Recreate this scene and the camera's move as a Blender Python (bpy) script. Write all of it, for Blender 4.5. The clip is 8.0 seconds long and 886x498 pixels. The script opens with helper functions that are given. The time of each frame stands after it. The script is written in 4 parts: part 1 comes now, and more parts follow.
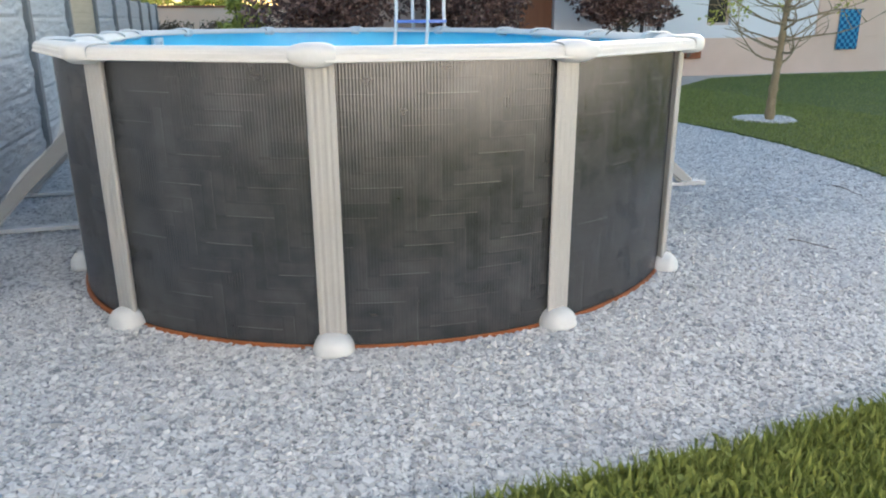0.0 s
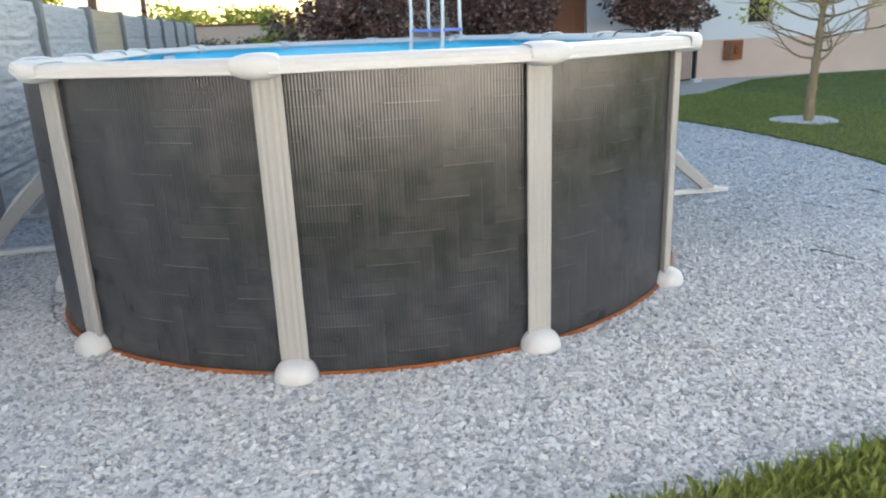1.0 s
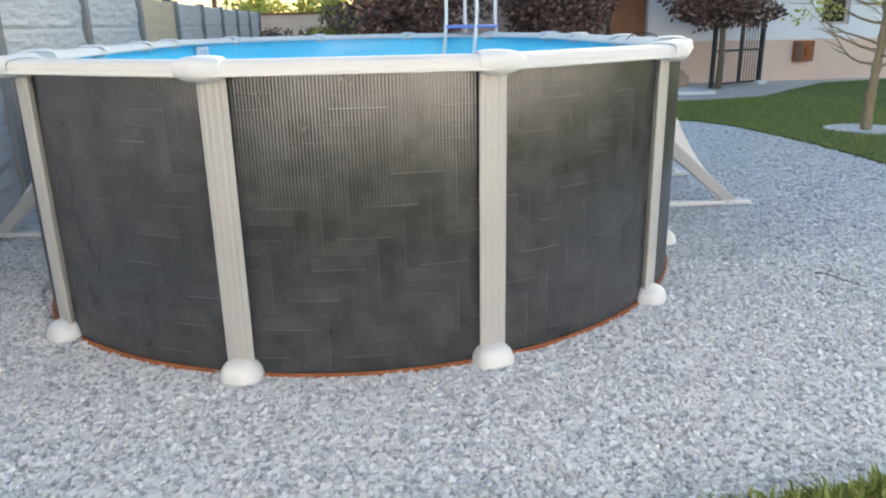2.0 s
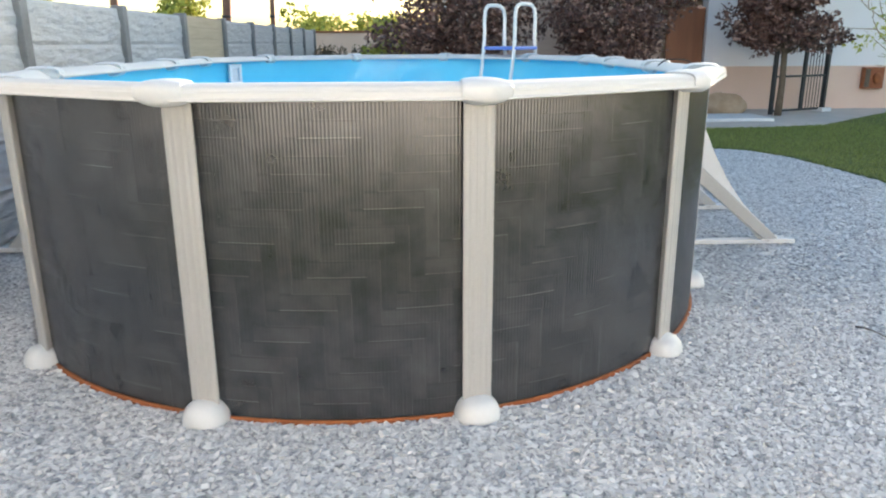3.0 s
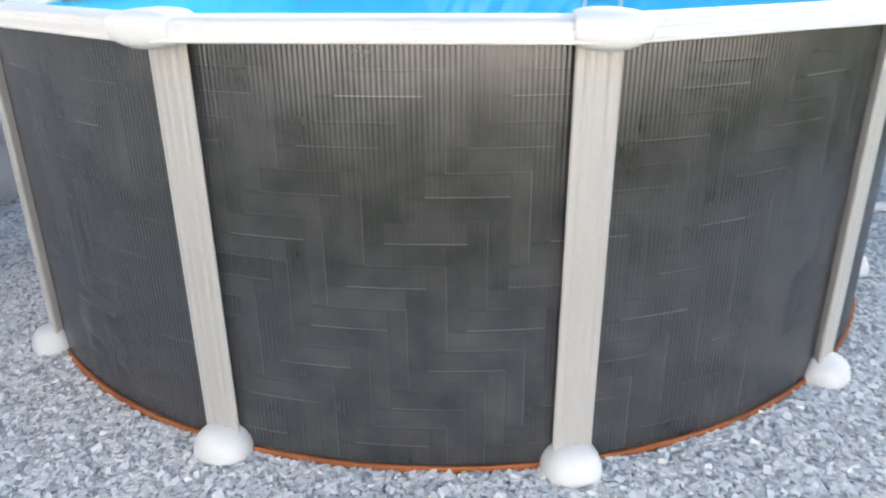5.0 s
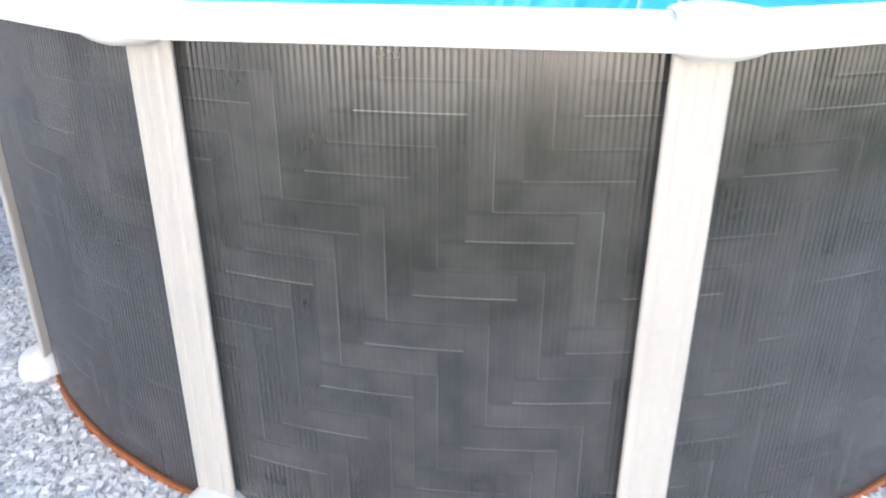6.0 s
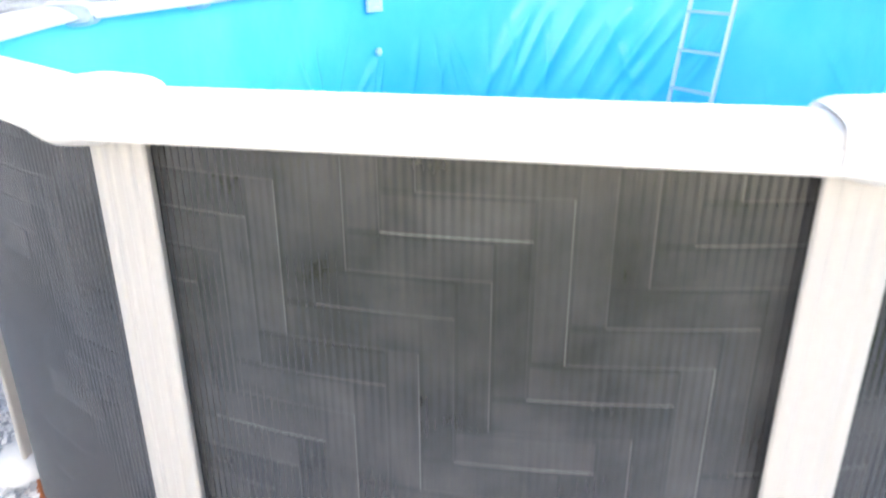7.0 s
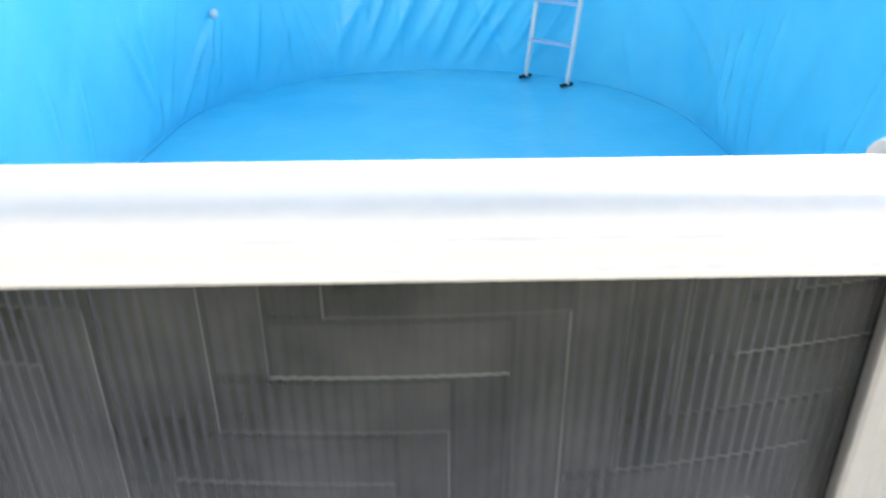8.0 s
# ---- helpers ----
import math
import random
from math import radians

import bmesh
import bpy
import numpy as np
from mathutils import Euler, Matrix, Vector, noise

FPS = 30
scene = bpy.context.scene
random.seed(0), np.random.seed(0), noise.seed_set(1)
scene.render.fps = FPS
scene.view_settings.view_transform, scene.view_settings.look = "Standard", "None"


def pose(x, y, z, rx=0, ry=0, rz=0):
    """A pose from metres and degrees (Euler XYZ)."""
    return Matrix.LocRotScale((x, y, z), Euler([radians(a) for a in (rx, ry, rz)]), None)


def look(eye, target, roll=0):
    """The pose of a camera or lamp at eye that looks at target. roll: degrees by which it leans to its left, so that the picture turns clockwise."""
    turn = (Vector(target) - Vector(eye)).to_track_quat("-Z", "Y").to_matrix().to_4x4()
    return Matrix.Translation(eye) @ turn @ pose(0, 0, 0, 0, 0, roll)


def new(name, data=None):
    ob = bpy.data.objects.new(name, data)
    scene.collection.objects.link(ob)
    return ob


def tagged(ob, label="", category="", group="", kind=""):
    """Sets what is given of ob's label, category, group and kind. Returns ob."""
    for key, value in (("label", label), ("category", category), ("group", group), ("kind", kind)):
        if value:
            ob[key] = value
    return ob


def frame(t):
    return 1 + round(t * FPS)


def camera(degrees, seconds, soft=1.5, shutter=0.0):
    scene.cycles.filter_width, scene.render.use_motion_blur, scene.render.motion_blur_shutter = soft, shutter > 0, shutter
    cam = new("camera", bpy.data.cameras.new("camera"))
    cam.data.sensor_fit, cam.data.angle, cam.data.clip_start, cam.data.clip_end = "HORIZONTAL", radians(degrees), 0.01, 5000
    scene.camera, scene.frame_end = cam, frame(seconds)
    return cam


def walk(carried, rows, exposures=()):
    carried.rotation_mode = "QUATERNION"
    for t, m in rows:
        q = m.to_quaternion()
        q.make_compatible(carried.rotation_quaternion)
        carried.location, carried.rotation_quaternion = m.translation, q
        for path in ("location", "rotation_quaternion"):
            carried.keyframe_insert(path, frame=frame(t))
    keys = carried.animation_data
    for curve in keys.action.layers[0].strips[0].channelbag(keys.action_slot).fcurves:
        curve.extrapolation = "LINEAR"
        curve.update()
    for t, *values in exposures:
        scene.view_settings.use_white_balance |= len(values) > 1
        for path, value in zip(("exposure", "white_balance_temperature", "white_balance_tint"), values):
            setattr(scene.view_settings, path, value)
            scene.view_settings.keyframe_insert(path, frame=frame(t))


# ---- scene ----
cam = camera(62.58, 8.0, soft=2.0, shutter=0.4)
ROWS = [
    (0, -0.845, -4.751, 1.384, -15.564, -17.563, -0.240),
    (0.5, -0.688, -4.700, 1.342, -14.469, -16.888, -0.848),
    (1, -0.465, -4.632, 1.353, -11.556, -16.721, -2.248),
    (1.5, -0.182, -4.667, 1.372, -8.292, -18.121, -0.553),
    (2.8, 0.251, -4.479, 1.421, -2.918, -15.423, -1.606),
    (3, 0.322, -4.409, 1.413, -1.555, -15.816, -0.267),
    (3.5, 0.446, -4.231, 1.427, -3.546, -17.087, 1.459),
    (4, 0.388, -4.012, 1.417, -0.602, -18.708, -0.956),
    (4.5, 0.336, -3.810, 1.422, 2.437, -20.474, -1.423),
    (5.8, 0.326, -3.274, 1.419, 9.220, -24.021, 0.524),
    (6, 0.271, -3.197, 1.407, 8.830, -23.540, 0.192),
    (6.5, 0.201, -3.033, 1.424, 9.324, -23.703, -1.498),
    (7, 0.165, -2.805, 1.465, 10.995, -22.227, -0.184),
    (7.2, 0.150, -2.733, 1.482, 11.041, -21.274, 0.710),
    (7.5, 0.132, -2.653, 1.484, 12.573, -25.348, -1.379),
    (7.8, 0.079, -2.496, 1.479, 2.254, -25.923, 1.015),
    (8, 0.042, -2.421, 1.491, -0.972, -26.164, -0.437),
]
EXPOSURES = [(0, 2.4, 5900, 8), (1.5, 2.4, 5900, 8), (3.0, 2.45, 6000, 8), (4.5, 2.38, 5750, 8), (5.8, 3.3, 5650, 12), (6.5, 3.35, 5650, 12), (7.2, 3.3, 5750, 13), (8, 2.7, 5850, 8)]
walk(cam, [(t, pose(x, y, z, 90 + pitch, 0, yaw) @ pose(0, 0, 0, 0, 0, roll)) for t, x, y, z, yaw, pitch, roll in ROWS], EXPOSURES)

# ---- world and light: evening sky, the yard in open shade ----
world = bpy.data.worlds.new("sky")
scene.world = world
world.use_nodes = True
wn = world.node_tree
sky = wn.nodes.new("ShaderNodeTexSky")
sky.sky_type, sky.sun_disc = "NISHITA", False
SUN_EL, SUN_AZ = 8.0, 38.0
sky.sun_elevation, sky.sun_rotation = radians(SUN_EL), radians(SUN_AZ)
sky.dust_density, sky.air_density = 1.5, 1.0
wn.nodes["Background"].inputs["Strength"].default_value = 0.11
wn.links.new(sky.outputs[0], wn.nodes["Background"].inputs["Color"])
sun = new("sun", bpy.data.lights.new("sun", "SUN"))
sun.data.energy, sun.data.angle, sun.data.color = 5.0, radians(1.5), (1.0, 0.82, 0.66)
az, el = radians(SUN_AZ), radians(SUN_EL)
sun.matrix_world = look((math.sin(az) * math.cos(el) * 30, math.cos(az) * math.cos(el) * 30, math.sin(el) * 30), (0, 0, 0))


# ---- material tools ----
class Mat:
    """A principled material with a small node kit."""

    def __init__(self, name, rough=0.6, metal=0.0, spec=0.5):
        self.m = bpy.data.materials.new(name)
        self.m.use_nodes = True
        self.t = self.m.node_tree
        self.b = self.t.nodes["Principled BSDF"]
        self.b.inputs["Roughness"].default_value = rough
        self.b.inputs["Metallic"].default_value = metal
        self.b.inputs["Specular IOR Level"].default_value = spec

    def node(self, kind, **props):
        n = self.t.nodes.new(kind)
        for k, val in props.items():
            setattr(n, k, val)
        return n

    def link(self, a, b):
        self.t.links.new(a, b)
        return self

    def val(self, socket, x):
        if isinstance(x, bpy.types.NodeSocket):
            self.t.links.new(x, socket)
        else:
            socket.default_value = x

    def math(self, op, a, b=0.0, c=0.0):
        n = self.node("ShaderNodeMath", operation=op)
        self.val(n.inputs[0], a), self.val(n.inputs[1], b), self.val(n.inputs[2], c)
        return n.outputs[0]

    def coords(self, which="Object"):
        return self.node("ShaderNodeTexCoord").outputs[which]

    def scaled(self, vec, s):
        n = self.node("ShaderNodeVectorMath", operation="MULTIPLY")
        self.link(vec, n.inputs[0])
        n.inputs[1].default_value = s
        return n.outputs[0]

    def noise(self, vec, scale, detail=4.0, rough=0.55, lo=0.3, hi=0.7):
        n = self.node("ShaderNodeTexNoise")
        n.inputs["Scale"].default_value, n.inputs["Detail"].default_value, n.inputs["Roughness"].default_value = scale, detail, rough
        self.link(vec, n.inputs["Vector"])
        r = self.node("ShaderNodeMapRange")
        r.inputs[1].default_value, r.inputs[2].default_value = lo, hi
        self.link(n.outputs["Fac"], r.inputs[0])
        return r.outputs[0]

    def mix(self, fac, a, b, mode="MIX"):
        n = self.node("ShaderNodeMix", data_type="RGBA", blend_type=mode)
        self.val(n.inputs[0], fac)
        for sock, x in ((n.inputs[6], a), (n.inputs[7], b)):
            self.val(sock, x if isinstance(x, bpy.types.NodeSocket) else (*x, 1.0))
        return n.outputs[2]

    def color(self, x):
        self.val(self.b.inputs["Base Color"], x if isinstance(x, bpy.types.NodeSocket) else (*x, 1.0))
        return self

    def rough(self, x):
        self.val(self.b.inputs["Roughness"], x)
        return self

    def bump(self, height, strength=0.3, dist=0.01):
        n = self.node("ShaderNodeBump")
        n.inputs["Strength"].default_value, n.inputs["Distance"].default_value = strength, dist
        self.link(height, n.inputs["Height"])
        self.link(n.outputs[0], self.b.inputs["Normal"])
        return self


def simple(name, a, b, scale=6.0, rough=0.6, metal=0.0, bump=0.15, dist=0.004, fine=60.0, stretch=(1, 1, 1)):
    """Two tones mixed by a broad and a fine noise, with fine relief."""
    m = Mat(name, rough, metal)
    co = m.scaled(m.coords(), stretch)
    big, small = m.noise(co, scale), m.noise(co, fine, 3)
    m.color(m.mix(m.math("ADD", m.math("MULTIPLY", big, 0.65), m.math("MULTIPLY", small, 0.35)), a, b))
    m.bump(small, bump, dist)
    return m.m


def island(name, a, b, rough=0.8, spread=1.0, extra=None):
    """Tone by Random Per Island, for chips, blades and leaves."""
    m = Mat(name, rough)
    g = m.node("ShaderNodeNewGeometry")
    col = m.mix(m.math("POWER", g.outputs["Random Per Island"], spread), a, b)
    if extra:
        wn_ = m.node("ShaderNodeTexWhiteNoise", noise_dimensions="1D")
        m.link(g.outputs["Random Per Island"], wn_.inputs["W"])
        col = m.mix(m.math("GREATER_THAN", wn_.outputs["Value"], 0.86), col, extra)
    m.color(col)
    return m.m


def plank_print():
    """Grey wood planks in a herringbone, printed on the steel wall; UV is arc length and height in metres."""
    W, N = 0.0539, 4
    m = Mat("plank_print_steel", 0.3, 0.0, 0.9)
    sep = m.node("ShaderNodeSeparateXYZ")
    m.link(m.node("ShaderNodeUVMap", uv_map="arc").outputs[0], sep.inputs[0])
    u = m.math("ADD", m.math("DIVIDE", sep.outputs[0], W), 404.95)
    v = m.math("ADD", m.math("DIVIDE", sep.outputs[1], 0.0632), 1.6345)
    i, j = m.math("FLOOR", u), m.math("FLOOR", v)
    fu, fv = m.math("SUBTRACT", u, i), m.math("SUBTRACT", v, j)
    k = m.math("FLOORED_MODULO", m.math("SUBTRACT", i, j), 2 * N)
    flat = m.math("LESS_THAN", k, N - 0.5)
    up = m.math("SUBTRACT", 1.0, flat)
    ids = m.node("ShaderNodeCombineXYZ")
    m.link(m.math("ADD", m.math("MULTIPLY", flat, m.math("SUBTRACT", i, k)), m.math("MULTIPLY", up, i)), ids.inputs[0])
    m.link(m.math("ADD", m.math("MULTIPLY", flat, j), m.math("MULTIPLY", up, m.math("ADD", j, m.math("SUBTRACT", k, 2 * N)))), ids.inputs[1])
    m.link(flat, ids.inputs[2])
    rnd = m.node("ShaderNodeTexWhiteNoise", noise_dimensions="3D")
    m.link(ids.outputs[0], rnd.inputs["Vector"])
    tone = rnd.outputs["Value"]
    # grain runs along each plank
    co = m.node("ShaderNodeUVMap", uv_map="arc").outputs[0]
    gh, gv = m.noise(m.scaled(co, (11, 42, 1)), 1.0, 5), m.noise(m.scaled(co, (42, 11, 1)), 1.0, 5)
    grain = m.math("ADD", m.math("MULTIPLY", flat, gh), m.math("MULTIPLY", up, gv))
    stain = m.noise(co, 7.0, 3, 0.5, 0.22, 0.78)
    fade = m.noise(co, 6.0, 2, 0.5, 0.3, 0.6)
    # a pale arris on one long edge of each plank, a dark seam on the other
    edge = m.math("MAXIMUM", m.math("MULTIPLY", flat, m.math("LESS_THAN", fv, 0.04)), m.math("MULTIPLY", up, m.math("GREATER_THAN", fu, 0.95)))
    seam = m.math("MAXIMUM", m.math("MULTIPLY", flat, m.math("GREATER_THAN", fv, 0.9)), m.math("MULTIPLY", up, m.math("LESS_THAN", fu, 0.09)))
    end = m.math("MAXIMUM", m.math("MULTIPLY", m.math("COMPARE", k, 0.0, 0.3), m.math("LESS_THAN", fu, 0.06)),
                 m.math("MULTIPLY", m.math("COMPARE", k, 2 * N - 1.0, 0.3), m.math("LESS_THAN", fv, 0.07)))
    base = m.mix(m.math("ADD", m.math("MULTIPLY", grain, 0.06), m.math("ADD", m.math("MULTIPLY", tone, 0.19), m.math("MULTIPLY", stain, 0.56))), (0.0135, 0.0145, 0.0163), (0.078, 0.08, 0.0835))
    base = m.mix(m.math("MULTIPLY", m.math("MAXIMUM", seam, end), m.math("MULTIPLY_ADD", fade, 0.4, 0.12)), base, (0.024, 0.025, 0.027))
    odd = m.math("ADD", m.math("MULTIPLY", flat, m.math("FLOORED_MODULO", j, 2.0)), m.math("MULTIPLY", up, m.math("FLOORED_MODULO", i, 2.0)))
    wear = m.math("MULTIPLY", m.math("MULTIPLY", m.math("MULTIPLY_ADD", odd, 0.62, 0.26), m.math("MULTIPLY_ADD", flat, 0.4, 0.55)), m.math("MULTIPLY", m.math("MULTIPLY_ADD", tone, 0.5, 0.35), m.math("MULTIPLY_ADD", fade, 0.7, 0.3)))
    base = m.mix(m.math("MULTIPLY", edge, m.math("MULTIPLY", wear, 0.4)), base, (0.36, 0.362, 0.365))
    m.color(base)
    m.b.inputs["IOR"].default_value = 1.5
    m.rough(m.math("MULTIPLY_ADD", tone, 0.03, 0.2))
    m.bump(m.math("MULTIPLY", seam, -1.0), 0.2, 0.001)
    return m.m


def liner_vinyl():
    m = Mat("blue_liner_vinyl", 0.3, 0.0, 0.5)
    co = m.coords()
    m.color(m.mix(m.noise(co, 1.6, 3), (0.15, 0.64, 0.9), (0.21, 0.71, 0.92)))
    m.rough(m.math("MULTIPLY_ADD", m.noise(co, 5.0, 3), 0.12, 0.15))
    m.bump(m.noise(co, 14.0, 3), 0.12, 0.01)
    return m.m


def fence_concrete():
    m = Mat("split_stone_concrete", 0.9, 0.0, 0.2)
    co = m.coords()
    info = m.node("ShaderNodeObjectInfo").outputs["Random"]
    off = m.node("ShaderNodeVectorMath", operation="ADD")
    m.link(m.scaled(co, (1, 1.2, 5.5)), off.inputs[0])
    comb = m.node("ShaderNodeCombineXYZ")
    m.link(m.math("MULTIPLY", info, 40.0), comb.inputs[1])
    m.link(comb.outputs[0], off.inputs[1])
    rock, fine = m.noise(off.outputs[0], 2.6, 6, 0.6, 0.25, 0.75), m.noise(co, 45.0, 4)
    m.color(m.mix(m.math("ADD", m.math("MULTIPLY", rock, 0.6), m.math("MULTIPLY", fine, 0.4)), (0.49, 0.5, 0.515), (0.64, 0.65, 0.665)))
    m.bump(m.math("ADD", rock, m.math("MULTIPLY", fine, 0.15)), 0.8, 0.03)
    return m.m


def turf():
    m = Mat("turf", 0.9, 0.0, 0.2)
    co = m.coords()
    col = m.mix(m.noise(co, 0.7, 4), (0.115, 0.15, 0.045), (0.175, 0.2, 0.07))
    m.color(m.mix(m.noise(co, 40.0, 3), col, (0.12, 0.15, 0.042)))
    m.bump(m.noise(co, 60.0, 3), 0.8, 0.03)
    return m.m


def gravel_floor():
    m = Mat("gravel_bed", 0.9, 0.0, 0.3)
    vo = m.node("ShaderNodeTexVoronoi", feature="F1")
    vo.inputs["Scale"].default_value = 38.0
    co = m.coords()
    m.link(co, vo.inputs["Vector"])
    sep = m.node("ShaderNodeSeparateColor")
    m.link(vo.outputs["Color"], sep.inputs[0])
    col = m.mix(sep.outputs[0], (0.5, 0.505, 0.51), (0.74, 0.74, 0.73))
    gap = m.noise(co, 1.0, 2)
    # shade between the stones, put into the colour as dark cell borders
    col = m.mix(m.math("GREATER_THAN", vo.outputs["Distance"], 0.62), col, (0.28, 0.28, 0.285))
    m.color(m.mix(m.math("MULTIPLY", gap, 0.12), col, (0.35, 0.35, 0.35)))
    m.bump(m.math("SUBTRACT", 1.0, vo.outputs["Distance"]), 1.0, 0.015)
    return m.m


M_PRINT = plank_print()
M_LINER = liner_vinyl()
M_RESIN = simple("ivory_resin", (0.58, 0.575, 0.555), (0.65, 0.645, 0.625), 3.0, 0.55, bump=0.05, dist=0.002)
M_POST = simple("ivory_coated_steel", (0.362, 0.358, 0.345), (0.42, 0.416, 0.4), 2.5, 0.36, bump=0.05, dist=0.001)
M_CAP = simple("white_resin_cap", (0.57, 0.58, 0.58), (0.64, 0.65, 0.65), 3.0, 0.4, bump=0.06, dist=0.002)
M_RUST = simple("rusty_orange_rail", (0.2, 0.06, 0.015), (0.37, 0.12, 0.035), 9.0, 0.7, bump=0.3, dist=0.002)
M_GRAVEL = gravel_floor()
M_CHIP = island("marble_chips", (0.43, 0.44, 0.45), (0.73, 0.73, 0.725), 0.75, 0.8, (0.33, 0.34, 0.355))
M_TURF = turf()
M_BLADE = island("grass_blades", (0.125, 0.168, 0.036), (0.3, 0.345, 0.088), 0.7)
M_FENCE = fence_concrete()
M_FPOST = simple("dark_concrete_post", (0.19, 0.195, 0.2), (0.29, 0.295, 0.3), 5.0, 0.9, bump=0.3)
M_TAN = simple("tan_boards", (0.48, 0.4, 0.28), (0.62, 0.53, 0.4), 4.0, 0.8, stretch=(1, 0.4, 6))
M_WHITEWALL = simple("white_plaster", (0.72, 0.71, 0.69), (0.8, 0.79, 0.77), 0.9, 0.9, bump=0.2, dist=0.005)
M_PLASTER = simple("pale_plaster", (0.76, 0.735, 0.75), (0.84, 0.82, 0.83), 0.8, 0.9, bump=0.25, dist=0.006)
M_PLINTH = simple("pink_plinth_render", (0.68, 0.49, 0.385), (0.76, 0.56, 0.455), 1.2, 0.9, bump=0.35, dist=0.006)
M_SIDING = simple("brown_siding", (0.52, 0.4, 0.335), (0.66, 0.53, 0.45), 2.0, 0.8, stretch=(0.4, 1, 5))
M_DOOR = simple("rust_brown_door", (0.2, 0.075, 0.035), (0.28, 0.11, 0.05), 2.0, 0.55, stretch=(4, 1, 0.5))
M_PATH = simple("grey_concrete_path", (0.46, 0.4, 0.345), (0.58, 0.52, 0.46), 2.0, 0.9, bump=0.3)
M_SLAB = simple("white_stone_slab", (0.6, 0.6, 0.6), (0.72, 0.72, 0.7), 4.0, 0.8)
M_IRON = simple("dark_iron", (0.03, 0.032, 0.035), (0.06, 0.06, 0.065), 5.0, 0.5, 0.3)
M_GLASS = Mat("dark_window_glass", 0.08).color((0.02, 0.022, 0.025)).m
M_TUBE = simple("white_enamel_tube", (0.75, 0.73, 0.7), (0.82, 0.8, 0.77), 4.0, 0.3)
M_TREAD = simple("pale_blue_plastic", (0.45, 0.55, 0.72), (0.52, 0.62, 0.78), 5.0, 0.4)
M_BLUE = simple("blue_plastic_tread", (0.16, 0.23, 0.62), (0.22, 0.31, 0.72), 5.0, 0.45)
M_BARK = simple("pale_bark", (0.21, 0.155, 0.09), (0.36, 0.28, 0.17), 7.0, 0.9, bump=0.5, dist=0.01, stretch=(3, 3, 1))
M_BARK2 = simple("dark_bark", (0.1, 0.075, 0.055), (0.18, 0.14, 0.1), 7.0, 0.9, bump=0.5, dist=0.01, stretch=(3, 3, 1))
M_PLUM = island("burgundy_leaves", (0.055, 0.028, 0.024), (0.21, 0.112, 0.09), 0.5, 1.15, (0.38, 0.25, 0.2))
M_GREEN = island("yellow_green_leaves", (0.22, 0.25, 0.04), (0.5, 0.48, 0.1), 0.7)
M_HEDGE = island("brown_hedge_twigs", (0.1, 0.07, 0.05), (0.3, 0.23, 0.15), 0.9)


def checked_cloth():
    m = Mat("blue_checked_cloth", 0.9, 0.0, 0.2)
    co = m.scaled(m.coords(), (1, 0, 1))
    ch = m.node("ShaderNodeTexChecker")
    ch.inputs["Scale"].default_value = 11.0
    m.link(co, ch.inputs["Vector"])
    m.color(m.mix(m.math("MULTIPLY_ADD", ch.outputs["Fac"], 0.8, m.math("MULTIPLY", m.noise(co, 30.0), 0.2)), (0.015, 0.08, 0.2), (0.09, 0.33, 0.52)))
    m.bump(m.noise(co, 120.0), 0.4, 0.003)
    return m.m


M_TOWEL = checked_cloth()
M_RUSTBOX = simple("rust_red_box", (0.22, 0.06, 0.02), (0.34, 0.11, 0.04), 8.0, 0.6)
M_ROCK = simple("tan_rock", (0.33, 0.22, 0.13), (0.55, 0.42, 0.3), 4.0, 0.9, bump=0.6, dist=0.02)
M_PAPER = simple("white_label", (0.75, 0.76, 0.78), (0.8, 0.81, 0.83), 5.0, 0.5)
M_PRINTGREY = simple("grey_label_print", (0.6, 0.6, 0.63), (0.68, 0.68, 0.7), 30.0, 0.6)
M_POLE = simple("red_brown_pole", (0.2, 0.1, 0.07), (0.3, 0.16, 0.11), 3.0, 0.8)
M_BLACK = simple("black_rubber", (0.015, 0.015, 0.017), (0.03, 0.03, 0.03), 9.0, 0.7)


# ---- mesh tools ----
def part(name, bm, mat, parent=None, label="", smooth=False):
    me = bpy.data.meshes.new(name)
    bmesh.ops.recalc_face_normals(bm, faces=bm.faces)
    bm.to_mesh(me)
    bm.free()
    return linked(name, me, mat, parent, label, smooth)


def linked(name, me, mat, parent=None, label="", smooth=False):
    if mat and not me.materials:
        me.materials.append(mat)
    if smooth:
        for p in me.polygons:
            p.use_smooth = True
    ob = new(name, me)
    ob.parent = parent
    if label:
        tagged(ob, label)
    return ob


def thing(name, label, category, at=(0, 0, 0), group="", kind=""):
    ob = new(name)
    ob.empty_display_size = 0.1
    ob.matrix_basis = Matrix.Translation(at)
    return tagged(ob, label, category, group, kind)


def box(x0, x1, y0, y1, z0, z1, bevel=0.0, bm=None):
    bm = bm or bmesh.new()
    got = bmesh.ops.create_cube(bm, size=1.0, matrix=Matrix.LocRotScale(((x0 + x1) / 2, (y0 + y1) / 2, (z0 + z1) / 2), None, (x1 - x0, y1 - y0, z1 - z0)))
    if bevel:
        es = {e for v_ in got["verts"] for e in v_.link_edges}
        bmesh.ops.bevel(bm, geom=list(es), offset=bevel, segments=2, profile=0.6, affect="EDGES")
    return bm


